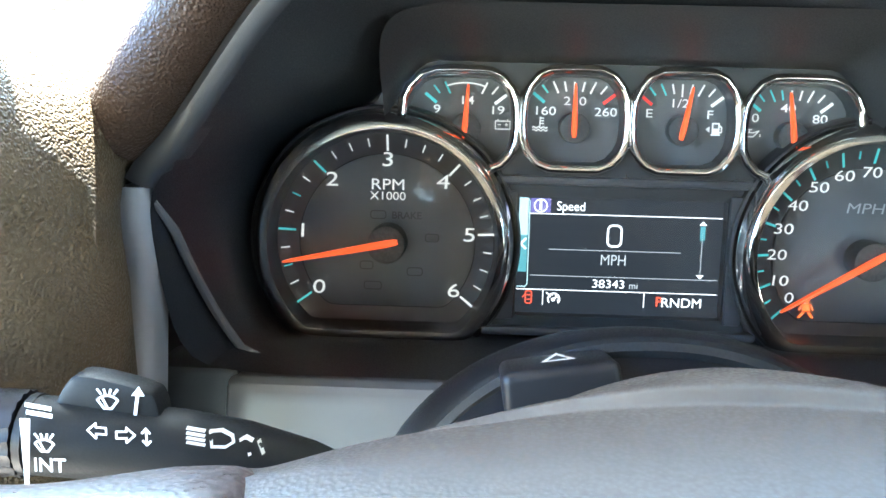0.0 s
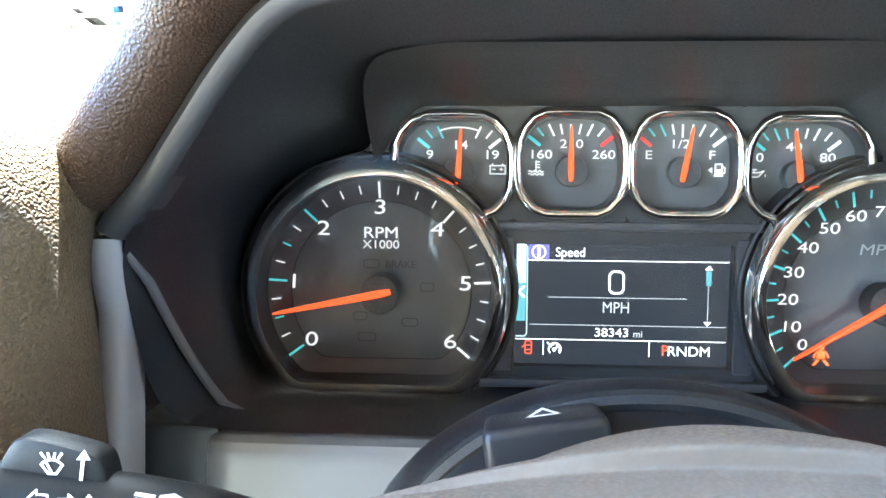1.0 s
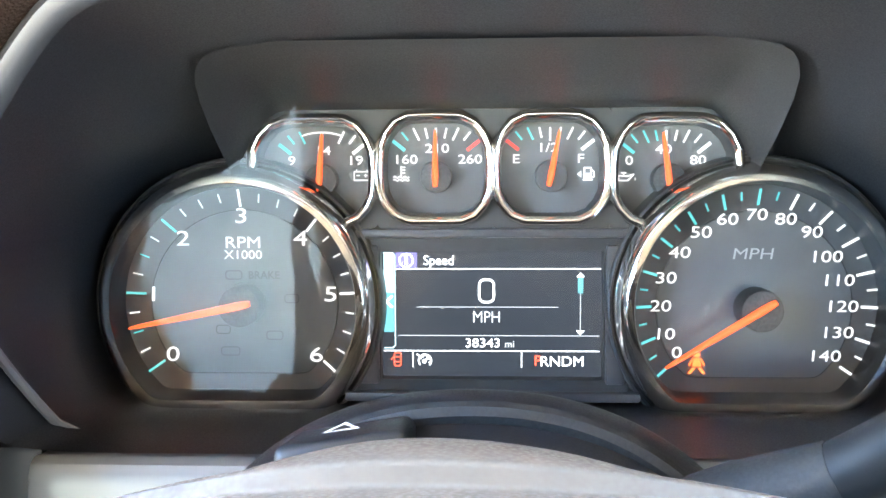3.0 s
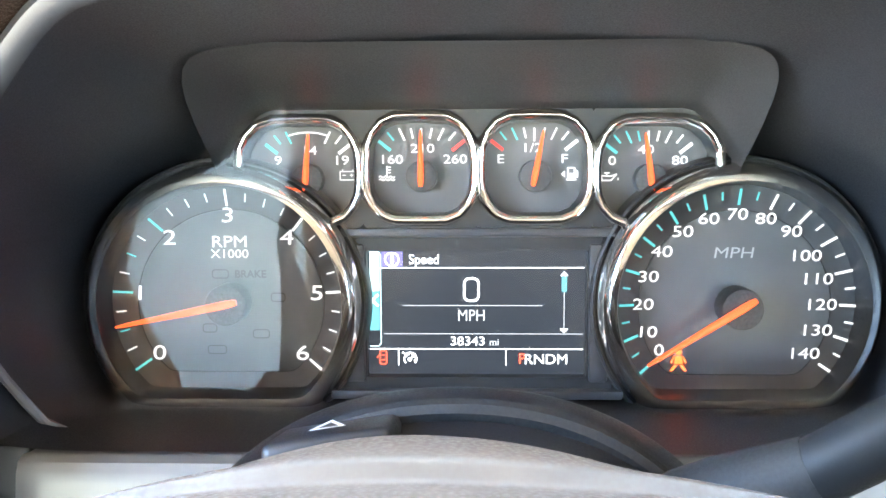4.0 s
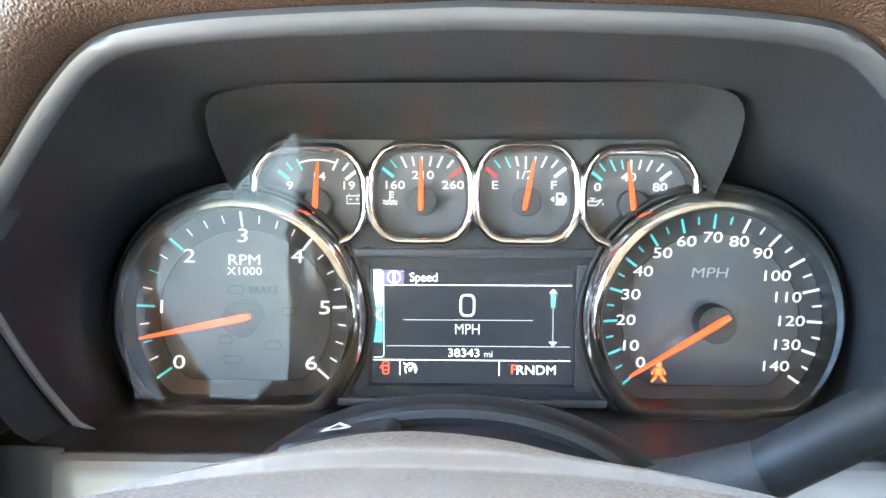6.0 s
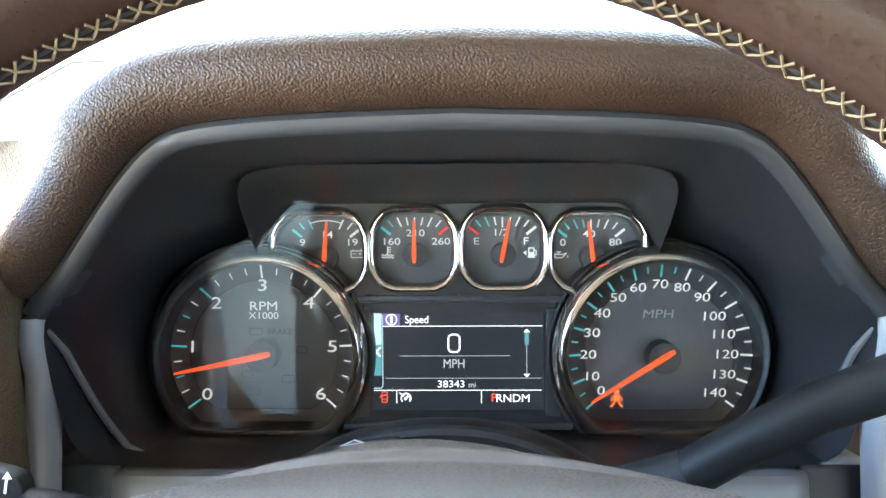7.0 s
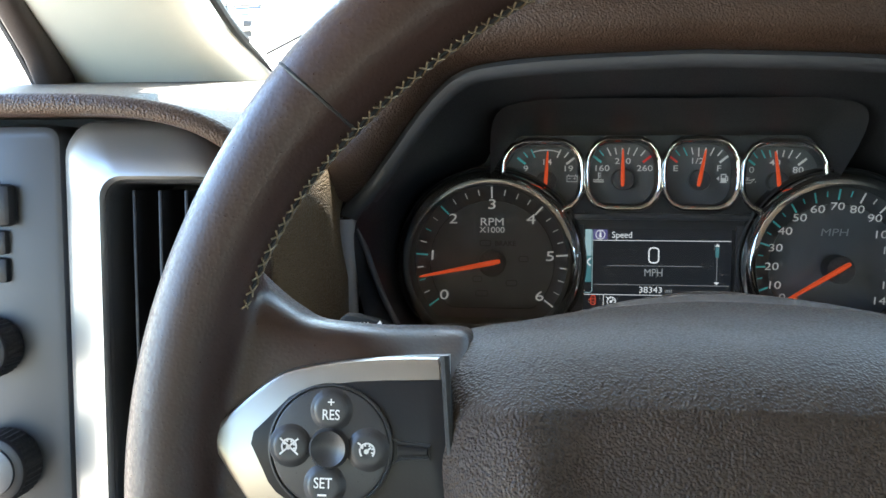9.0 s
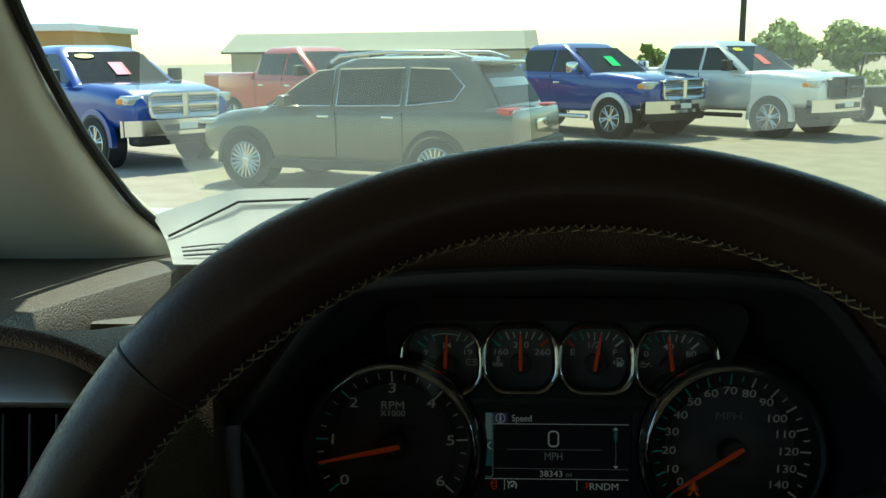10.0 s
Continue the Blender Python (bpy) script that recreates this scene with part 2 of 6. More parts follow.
def part(name, bm, material, parent, label="", flat=False, kind="", angle=38, turn=True):
    """Links a bmesh, given in the frame of its thing, as one mesh object under a thing or a part."""
    off = BASE[parent.name]
    bmesh.ops.translate(bm, verts=bm.verts, vec=-off)
    if turn:
        bmesh.ops.recalc_face_normals(bm, faces=bm.faces)
    else:
        bm.normal_update()
    me = bpy.data.meshes.new(name)
    bm.to_mesh(me)
    bm.free()
    for p in me.polygons:
        p.use_smooth = not flat
    if not flat:
        me.set_sharp_from_angle(angle=radians(angle))
    for k in (material if isinstance(material, (list, tuple)) else [material]):
        me.materials.append(k)
    ob = new(name, me)
    ob.parent = parent
    BASE[ob.name] = off
    return tagged(ob, label, kind=kind)


def solo(name, bm, material, label, category, kind="", group="", m=DASH, angle=38, flat=False, turn=True):
    """A thing that is one mesh."""
    holder = new("holder")
    BASE[holder.name] = Vector((0, 0, 0))
    ob = part(name, bm, material, holder, label, angle=angle, flat=flat, turn=turn)
    ob.parent = None
    bpy.data.objects.remove(holder)
    ob.matrix_world = m
    return tagged(ob, label, category, group, kind)


def resample(pts, n):
    """n points evenly spaced along a closed line, from its first point."""
    p = np.array(pts, float)
    q = np.vstack([p, p[:1]])
    s = np.concatenate([[0], np.cumsum(np.linalg.norm(np.diff(q, axis=0), axis=1))])
    at = np.linspace(0, s[-1], n, endpoint=False)
    return [tuple(np.interp(a, s, q[:, k]) for k in range(p.shape[1])) for a in at]


def chaikin(pts, times=2):
    for _ in range(times):
        out = []
        for a, b in zip(pts, pts[1:] + pts[:1]):
            out += [tuple(0.75 * i + 0.25 * j for i, j in zip(a, b)), tuple(0.25 * i + 0.75 * j for i, j in zip(a, b))]
        pts = out
    return pts


def offset(pts, d):
    """A closed line of (x, z), pushed outwards by d (the line runs counter-clockwise)."""
    out, n = [], len(pts)
    for i in range(n):
        (ax, az), (bx, bz) = pts[i - 1], pts[(i + 1) % n]
        tx, tz = bx - ax, bz - az
        k = math.hypot(tx, tz) or 1
        out.append((pts[i][0] + d * tz / k, pts[i][1] - d * tx / k))
    return out


def loft(rings, cap0=False, cap1=False, close=True, bm=None):
    """Skin over rings of equally many 3D points."""
    bm = bm or bmesh.new()
    vs = [[bm.verts.new(p) for p in r] for r in rings]
    n = len(rings[0])
    for a, b in zip(vs, vs[1:]):
        for i in range(n if close else n - 1):
            j = (i + 1) % n
            bm.faces.new((a[i], a[j], b[j], b[i]))
    if cap0:
        bm.faces.new(vs[0])
    if cap1:
        bm.faces.new(vs[-1])
    return bm


def sweep(outline, profile, cap_last=False):
    """A moulding along an outline of (x, z): profile of (outward offset, y)."""
    return loft([[(x, y, z) for x, z in offset(outline, o)] for o, y in profile], cap1=cap_last)


def slab(outline, y0, y1, bevel=0.0):
    """A plate from y0 (back) to y1 (front) with a bevelled front edge."""
    if bevel:
        s = 1 if y0 > y1 else -1
        rows = [(0, y0), (0, y1 + s * bevel), (-bevel * 0.3, y1 + s * bevel * 0.3), (-bevel, y1)]
    else:
        rows = [(0, y0), (0, y1)]
    return loft([[(x, y, z) for x, z in offset(outline, o)] for o, y in rows], cap0=True, cap1=True)


def box(lo, hi, bevel=0.0, bm=None, segs=2):
    bm2 = bmesh.new()
    bmesh.ops.create_cube(bm2, size=1)
    for v in bm2.verts:
        v.co = Vector(((lo[k] + hi[k]) / 2 + v.co[k] * (hi[k] - lo[k])) for k in range(3))
    if bevel:
        bmesh.ops.bevel(bm2, geom=bm2.edges[:], offset=bevel, segments=segs, affect="EDGES", profile=0.5)
    if bm is None:
        return bm2
    return merge(bm, bm2)


def merge(bm, other):
    """Adds the geometry of other to bm."""
    me = bpy.data.meshes.new("tmp")
    other.to_mesh(me)
    other.free()
    bm.from_mesh(me)
    bpy.data.meshes.remove(me)
    return bm


def moved(bm, m):
    bmesh.ops.transform(bm, matrix=m, verts=bm.verts)
    return bm


def tube(points, radius, n=8, closed=False, squash=1.0):
    """A round bar along 3D points; radius may be a list."""
    P = [Vector(p) for p in points]
    R = radius if isinstance(radius, (list, tuple)) else [radius] * len(P)
    rings = []
    for i, p in enumerate(P):
        a = P[i - 1] if (i or closed) else P[0]
        b = P[(i + 1) % len(P)] if (closed or i < len(P) - 1) else P[-1]
        t = (b - a).normalized()
        up = Vector((0, 0, 1)) if abs(t.z) < 0.9 else Vector((0, 1, 0))
        u = t.cross(up).normalized()
        v = u.cross(t)
        rings.append([tuple(p + R[i] * (math.cos(k * math.tau / n) * u + squash * math.sin(k * math.tau / n) * v)) for k in range(n)])
    if closed:
        return loft(rings + [rings[0]])
    return loft(rings, True, True)


def disc_outline(r, n=48, cx=0.0, cz=0.0):
    return [(cx + r * math.cos(k * math.tau / n), cz + r * math.sin(k * math.tau / n)) for k in range(n)]


def lettering(s, size, x, z, y, material, parent, name="numeral", wide=1.0, bold=0.012, lean=0.0, align="CENTER", label=""):
    """Letters of the built-in font, flat on a dial and read from the driver's side; size is the height of a capital."""
    cu = bpy.data.curves.new("letters", "FONT")
    if "M" in s or "W" in s:
        bold = 0.0
    cu.body, cu.size, cu.align_x, cu.align_y = s, size / 0.69, align, "CENTER"
    cu.offset, cu.shear, cu.resolution_u = bold * size, lean, 4
    ob = bpy.data.objects.new("letters", cu)
    me = bpy.data.meshes.new_from_object(ob)
    bm = bmesh.new()
    bm.from_mesh(me)
    for v in bm.verts:
        v.co = Vector((x + v.co.x * wide, y, z + v.co.y))
    bpy.data.objects.remove(ob)
    bpy.data.curves.remove(cu)
    bpy.data.meshes.remove(me)
    return part(name, bm, material, parent, label, flat=True)


def strokes(lines, width, y, bm=None):
    """Flat strokes of one width along polylines of (x, z)."""
    bm = bm or bmesh.new()
    for line in lines:
        for (ax, az), (bx, bz) in zip(line, line[1:]):
            k = math.hypot(bx - ax, bz - az) or 1
            nx, nz = (az - bz) / k * width / 2, (bx - ax) / k * width / 2
            ex, ez = (bx - ax) / k * width * 0.3, (bz - az) / k * width * 0.3
            vs = [bm.verts.new(c) for c in ((ax + nx - ex, y, az + nz - ez), (ax - nx - ex, y, az - nz - ez), (bx - nx + ex, y, bz - nz + ez), (bx + nx + ex, y, bz + nz + ez))]
            bm.faces.new(vs)
    return bm


def patch(pts, y, bm=None):
    bm = bm or bmesh.new()
    bm.faces.new([bm.verts.new((x, y, z)) for x, z in pts])
    return bm


def arc(cx, cz, r, a0, a1, n=10):
    return [(cx + r * math.cos(radians(a0 + (a1 - a0) * k / n)), cz + r * math.sin(radians(a0 + (a1 - a0) * k / n))) for k in range(n + 1)]


def rect(x0, z0, x1, z1):
    return [(x0, z0), (x1, z0), (x1, z1), (x0, z1)]


def rounded(x0, z0, x1, z1, r, n=4):
    return arc(x1 - r, z0 + r, r, -90, 0, n) + arc(x1 - r, z1 - r, r, 0, 90, n) + arc(x0 + r, z1 - r, r, 90, 180, n) + arc(x0 + r, z0 + r, r, 180, 270, n)


# ---- the binnacle and the dash ----
def ring3(half, n=120):
    """A closed 3D ring from its right half of (x, y, z), bottom to top, evenly divided on either side."""
    h = np.array(half, float)
    s = np.concatenate([[0], np.cumsum(np.linalg.norm(np.diff(h, axis=0), axis=1))])
    at = np.linspace(0, s[-1], n // 2 + 1)
    p = [tuple(np.interp(a, s, h[:, k]) for k in range(3)) for a in at]
    return p + [(-x, y, z) for x, y, z in reversed(p[1:-1])]


def soften(half, times=2):
    """Rounds the corners of an open 3D line, keeping its ends."""
    for _ in range(times):
        out = [half[0]]
        for a, b in zip(half, half[1:]):
            out += [tuple(0.75 * i + 0.25 * j for i, j in zip(a, b)), tuple(0.25 * i + 0.75 * j for i, j in zip(a, b))]
        half = out + [half[-1]]
    return half


S0 = soften([(0, .006, -.047), (.10, .006, -.047), (.145, .006, -.047), (.158, .006, -.038), (.167, .006, -.015), (.168, .006, .01), (.158, .006, .035), (.140, .006, .050), (.115, .006, .056), (.106, .006, .062), (.095, .006, .076), (.05, .006, .079), (0, .006, .079)])
S1 = soften([(0, -.03, -.047), (.10, -.03, -.047), (.150, -.03, -.047), (.163, -.03, -.037), (.171, -.03, -.012), (.171, -.03, .015), (.160, -.03, .045), (.137, -.03, .062), (.118, -.03, .069), (.105, -.03, .077), (.093, -.03, .083), (.05, -.03, .085), (0, -.03, .085)])
S2 = soften([(0, -.066, -.044), (.10, -.066, -.044), (.156, -.067, -.043), (.1635, -.079, -.025), (.1690, -.092, -.005), (.1735, -.106, .018), (.163, -.094, .038), (.149, -.085, .053), (.135, -.082, .069), (.119, -.08, .083), (.106, -.08, .0895), (.09, -.08, .092), (.05, -.08, .0945), (0, -.08, .095)], 1)
LIP = soften([(0, -.092, -.042), (.10, -.092, -.042), (.160, -.092, -.042), (.172, -.098, -.032), (.175, -.110, .0), (.175, -.118, .028), (.1625, -.122, .038), (.1475, -.126, .0580), (.1308, -.130, .0807), (.1145, -.134, .0968), (.097, -.136, .1000), (.0655, -.138, .1025), (0, -.138, .1045)])


def grown(half, d, dy):
    """The half line pushed outwards in the plane by d and along y by dy."""
    out = []
    for i, p in enumerate(half):
        a, b = half[max(i - 1, 0)], half[min(i + 1, len(half) - 1)]
        tx, tz = b[0] - a[0], b[2] - a[2]
        k = math.hypot(tx, tz) or 1
        ox, oz = tz / k * d, -tx / k * d
        out.append((p[0] + (0 if abs(p[0]) < 1e-6 else ox), p[1] + dy, p[2] + oz))
    return out


dash = thing("dashboard", (0, 0.2, -0.3), "dark brown leather dashboard with a hooded gauge binnacle", "dashboard")
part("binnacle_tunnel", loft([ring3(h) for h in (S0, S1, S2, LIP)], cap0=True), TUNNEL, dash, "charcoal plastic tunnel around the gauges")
LIP_UP = [(.181, -.106, -.17), (.179, -.107, -.09), (.1765, -.1085, -.03)] + [p for p in LIP if p[2] > -.004]
LIP_PROFILE = [(-.0004, .012), (0, 0), (.0012, -.003), (.003, -.0042), (.0065, -.0045), (.0090, -.0030), (.0100, .002), (.0105, .02)]


def lip_row(d, dy, lower):
    """One line along the lip, which is wide at the sides and narrow over the gauges."""
    line = grown(LIP_UP, d, dy)
    slim = [max(0, min(1, (p[2] - .028) / .02)) for p in LIP_UP]
    line = [mix3(q, r, k) for q, r, k in zip(line, grown(LIP_UP, d * .92, dy), slim)]
    return [p for p, o in zip(line, LIP_UP) if (o[2] < .0275) == lower]


def mix3(a, b, k):
    return tuple(i + (j - i) * k for i, j in zip(a, b))


def open_row(half, n=90):
    h = np.array(half, float)
    s = np.concatenate([[0], np.cumsum(np.linalg.norm(np.diff(h, axis=0), axis=1))])
    p = [tuple(np.interp(a, s, h[:, k]) for k in range(3)) for a in np.linspace(0, s[-1], n // 2)]
    return p + [(-x, y, z) for x, y, z in reversed(p[:-1])]


part("binnacle_lip", loft([open_row(lip_row(d, dy, False), 140) for d, dy in LIP_PROFILE], close=False), LIP_PLASTIC, dash, "soft charcoal rim of the binnacle")
for side in (1, -1):
    rows = [lip_row(d, dy, True) for d, dy in LIP_PROFILE]
    rows = [r + [(r[-1][0] - .0002, r[-1][1] - .0007, .0288)] for r in rows]
    part("side_trim", loft([[(side * x, y - .0008, z) for x, y, z in r] for r in rows], close=False), UPRIGHT, dash, "satin grey upright trim beside the gauges")
    part("crease", tube([(side * (x - .0015), y - .0006, z) for x, y, z in [(.150, -.0665, -.0425)] + [p for p in S2 if p[0] > .152 and p[2] < .0185] + [(.1755, -.1135, .0235)]], [.0007] + [.0018] * len([p for p in S2 if p[0] > .152 and p[2] < .0185]) + [.0012], 8), FASCIA_LOW, dash, "fine satin edge of the panel")

# brown leather hood over the binnacle: rows follow the upper part of the lip
UP = [p for p in grown(LIP, .0084, .0) if p[2] > .036]


def hood_row(out, dy, lift=0.0):
    h = []
    for p, q in zip(UP, grown(UP, out, dy)):
        k = max(.80, min(1, (p[2] - .036) / .055))
        h.append((p[0] + (q[0] - p[0]) * k, p[1] + (q[1] - p[1]) * (k if dy < 0 else 1), p[2] + (q[2] - p[2]) * k))
    return [(x, y, z + lift * max(0, min(1, (z - .04) / .06))) for x, y, z in h]


HOOD = [hood_row(-.002, .004), hood_row(0, 0)] + [hood_row(.0165 + .0160 * math.sin(radians(a)), -.003 - .0205 * math.cos(radians(a))) for a in range(-85, 66, 10)]
HOOD += [hood_row(.0325, .002), hood_row(.0340, .014), hood_row(.035, .04), hood_row(.036, .12), hood_row(.020, .24, -.02)]
part("binnacle_hood", loft([open_row(h) for h in HOOD], close=False), HOOD_LEATHER, dash, "grained brown leather hood over the gauges")


def grid(f, nu, nv, bm=None):
    """A sheet from f(u, v), u and v from 0 to 1."""
    bm = bm or bmesh.new()
    vs = [[bm.verts.new(f(i / nu, j / nv)) for j in range(nv + 1)] for i in range(nu + 1)]
    for i in range(nu):
        for j in range(nv):
            bm.faces.new((vs[i][j], vs[i + 1][j], vs[i + 1][j + 1], vs[i][j + 1]))
    return bm


def side_panel(sign):
    """The leather cheek between the binnacle and the vent."""
    inner = [(.188, -.100, -.16), (.189, -.104, -.06), (.190, -.110, -.02), (.190, -.117, .02), (.189, -.121, .044), (.196, -.115, .060), (.210, -.09, .086), (.224, -.04, .108)]
    outer = [(.236, -.175, -.16), (.236, -.178, -.06), (.236, -.18, -.02), (.236, -.178, .02), (.237, -.172, .045), (.240, -.168, .070), (.246, -.14, .090), (.252, -.06, .106)]
    def f(u, v):
        k = v * (len(inner) - 1)
        i = min(int(k), len(inner) - 2)
        a, b = mix3(inner[i], inner[i + 1], k - i), mix3(outer[i], outer[i + 1], k - i)
        x, y, z = mix3(a, b, u)
        y += .012 * math.sin(math.pi * u)
        return (sign * x, y, z)
    return grid(f, 14, 40)


part("side_panel", side_panel(1), PANEL_LEATHER, dash, "olive-brown leather cheek beside the binnacle")


def dash_top(x, y):
    """Height of the level dash top in the dash frame."""
    return .1146 + .118 * y if y < .02 else .117 + .125 * (y - .02)


def top_sheet(u, v):
    x = -.50 + 1.75 * u
    y = -.20 + .72 * v
    z = dash_top(x, y)
    if v < .03:
        z -= .004 * ((.03 - v) / .03) ** 2
    return (x, y, z - .002)


bm = grid(top_sheet, 70, 40)
gap = [f for f in bm.faces if (abs(f.calc_center_median().x) < .232 and f.calc_center_median().y < .10) or f.calc_center_median().x < -.225]
bmesh.ops.delete(bm, geom=gap, context="FACES")
part("top_pad", bm, TOP_PAD, dash, "grained dark dash top in the sun")

# left end: one padded skin that rolls over the vent and runs down beside it to the binnacle
SKIN = soften([(-.50, -.205, .083, -.50, .52, 0), (-.40, -.206, .0835, -.40, .52, 0), (-.30, -.208, .084, -.226, .52, 0), (-.268, -.208, .0835, -.226, .26, 0), (-.250, -.207, .0815, -.226, .10, 0), (-.234, -.205, .0785, -.186, -.02, .094), (-.219, -.202, .0725, -.181, -.070, .078), (-.209, -.197, .0645, -.178, -.098, .060), (-.2045, -.191, .044, -.1800, -.1130, .040), (-.2035, -.185, .008, -.1885, -.1145, .014), (-.2040, -.181, -.07, -.1865, -.106, -.05), (-.2040, -.178, -.17, -.185, -.098, -.16)], 2)
rows_roll, rows_skin, rows_under = [], [], []
for i, (px, py, pz, qx, qy, qz) in enumerate(SKIN):
    a, c = SKIN[max(i - 1, 0)], SKIN[min(i + 1, len(SKIN) - 1)]
    along = Vector((c[0] - a[0], 0, c[2] - a[2])).normalized()
    out = Vector((-along.z, 0, along.x))
    side = min(1, max(0, (.080 - pz) / .03))
    r = .0046 + .0010 * side
    p = Vector((px, py, pz))
    flat_top = qz == 0
    q = Vector((qx, qy, dash_top(qx, qy) - .002 if flat_top else qz))
    under = [p + Vector((0, .07, 0)) - .6 * r * out, p + Vector((0, .02, 0)) - r * out]
    roll = [p + r * (math.cos(k) * Vector((0, -1, 0)) + math.sin(k) * out) for k in [radians(-100 + 19 * j) for j in range(11)]]
    top = roll[-1]
    skin = []
    for j in range(33):
        k = (j / 32) ** 1.7
        s = top.lerp(q, k)
        if flat_top:
            s.z = dash_top(s.x, s.y) - .002 + (top.z - dash_top(top.x, top.y) + .002) * (1 - k) ** 6
        else:
            low = max(0, min(1, (.066 - s.z) / .066))
            s += Vector((.35, 1, .3)) * (.010 * math.sin(math.pi * k ** .8) * side * (1 - low))
            s += Vector((.022, .004, 0)) * (math.sin(math.pi * k ** .75) * low)
        skin.append(tuple(s))
    rows_roll.append([tuple(v) for v in roll])
    rows_under.append([tuple(v) for v in under])
    rows_skin.append(skin)
CUT = 5 * 4 - 3
part("vent_brow", loft([n + r[:10] for n, r in zip(rows_under, rows_roll)], close=False), HOOD_LEATHER, dash, "padded brown leather brow over the vent", angle=80)
part("dash_end", loft([[r[9], r[10]] + s[1:] for r, s in zip(rows_roll[:CUT + 1], rows_skin[:CUT + 1])], close=False), TOP_PAD, dash, "grained brown dash end below the pillar", angle=80)
part("side_panel", loft([[r[9], r[10]] + s[1:] for r, s in zip(rows_roll[CUT:], rows_skin[CUT:])], close=False), PANEL_LEATHER, dash, "olive-brown leather cheek beside the binnacle", angle=80)

# lower fascia below the gauges
def fascia(u, v):
    x = -.160 + .320 * u
    k = v
    rows = [(-.088, -.0425), (-.0935, -.0428), (-.097, -.0445), (-.0985, -.048), (-.100, -.06), (-.104, -.10), (-.112, -.19), (-.115, -.30)]
    j = min(int(k * 7), 6)
    y, z = mix3(rows[j], rows[j + 1], k * 7 - j)
    e = max(0, abs(x) - .151) / .009
    return (x, y + .016 * e * e, z - .0025 * e)
part("lower_fascia", grid(fascia, 60, 28), FASCIA_LOW, dash, "smooth grey panel below the gauges")
for side in (-1, 1):
    part("lower_return", box((min(side * .152, side * .186), -.0905, -.30), (max(side * .152, side * .186), -.06, -.0405), .003), TUNNEL, dash, "dark panel beside the column")
part("dash_body", box((-.50, .02, -.50), (1.25, .45, .04), .02), CAB_TRIM, dash)
part("dash_lower", box((-.50, -.135, -.52), (-.218, .05, .0835), .004), CAB_TRIM, dash)
part("dash_right", box((.238, -.16, -.50), (1.25, .05, .07), .03), CAB_TRIM, dash)
part("knee_panel", box((-.186, -.09, -.52), (.24, .05, -.15), .015), CAB_TRIM, dash)

# ---- gauges ----
cluster = thing("instrument_cluster", (0, 0, -.045), "analog gauge cluster with four small gauges and a display", "instrument cluster")
part("backing_plate", slab(rounded(-.166, -.046, .166, .078, .02), .0055, .0035), BLACK, cluster)

FACE_SHIFT = {"tachometer": (.0004, -.0010), "speedometer": (.0010, -.0018)}
BIG = []
for k in range(96):
    a = math.tau * k / 96 - math.pi / 2
    BIG.append((.0530 * math.cos(a), max(.0530 * math.sin(a), -.0402)))
BIG = chaikin(resample(BIG, 64), 2)
BIG = resample(BIG, 128)
INNER = []
for k in range(96):
    a = math.tau * k / 96 - math.pi / 2
    INNER.append((.0405 * math.cos(a), max(.0405 * math.sin(a), -.0300)))
INNER = resample(chaikin(resample(INNER, 64), 2), 128)


def at(outline, cx, cz):
    return [(x + cx, z + cz) for x, z in outline]


def needle(cx, cz, angle, length, tail, width, y, parent, label=""):
    """A tapered pointer with a ridge."""
    ca, sa = math.cos(radians(angle)), math.sin(radians(angle))
    rows = []
    for r, w, dy in ((-tail, width * .75, -.0004), (-tail * .7, width, 0), (0, width * 1.15, 0), (length * .35, width, .0006), (length * .92, width * .55, .002), (length, width * .3, .0022)):
        rows.append([(cx + r * ca - sa * w * s, y + dy + h, cz + r * sa + ca * w * s) for s, h in ((-.5, .0012), (-.5, 0), (-.2, -.0007), (.2, -.0007), (.5, 0), (.5, .0012))])
    return part("needle", loft(rows, True, True), NEEDLE, parent, label or "orange needle")


def hub(cx, cz, r, y0, y1, parent):
    return part("hub_cap", slab(disc_outline(r, 40, cx, cz), y0, y1, r * .12), HUB, parent, "textured black needle hub")


def big_gauge(name, cx, cz, label):
    """A dial: flat plate, a dished ring round it that carries the marks, chrome ring and collar."""
    dx, dz = FACE_SHIFT[name]
    dial = part(name, slab(at(offset(BIG, -.0012), cx, cz), .0036, .0012), GAUGE_RIM, cluster, label)
    face = at(INNER, cx + dx, cz + dz)
    part("dial_plate", slab(face, .0012, -.0002, .0004), GAUGE_FACE, dial, "charcoal dial plate")
    o = at(BIG, cx, cz)
    part("dished_ring", loft([[(x, -.0001, z) for x, z in offset(face, .0004)], [(x, -.0012, z) for x, z in offset(face, .0016)], [(x, -.0052, z) for x, z in offset(o, -.0031)]]), GAUGE_RING, dial, "dished charcoal ring under the scale", angle=25)
    part("inner_wall", sweep(o, [(-.0014, -.0181), (-.0018, -.0170), (-.0026, -.009), (-.0032, -.0050)]), GAUGE_RIM, dial)
    part("bezel", sweep(o, [(.0064, -.0070), (.0057, -.0110), (.0042, -.0150), (.0024, -.0172), (.0004, -.0180), (-.0014, -.0181)]), CHROME, dial, "polished chrome gauge ring")
    part("collar", sweep(o, [(.0094, .004), (.0090, -.006), (.0082, -.0085), (.0072, -.0090), (.0064, -.0070)]), BLACK, dial, "black gauge collar")
    return dial


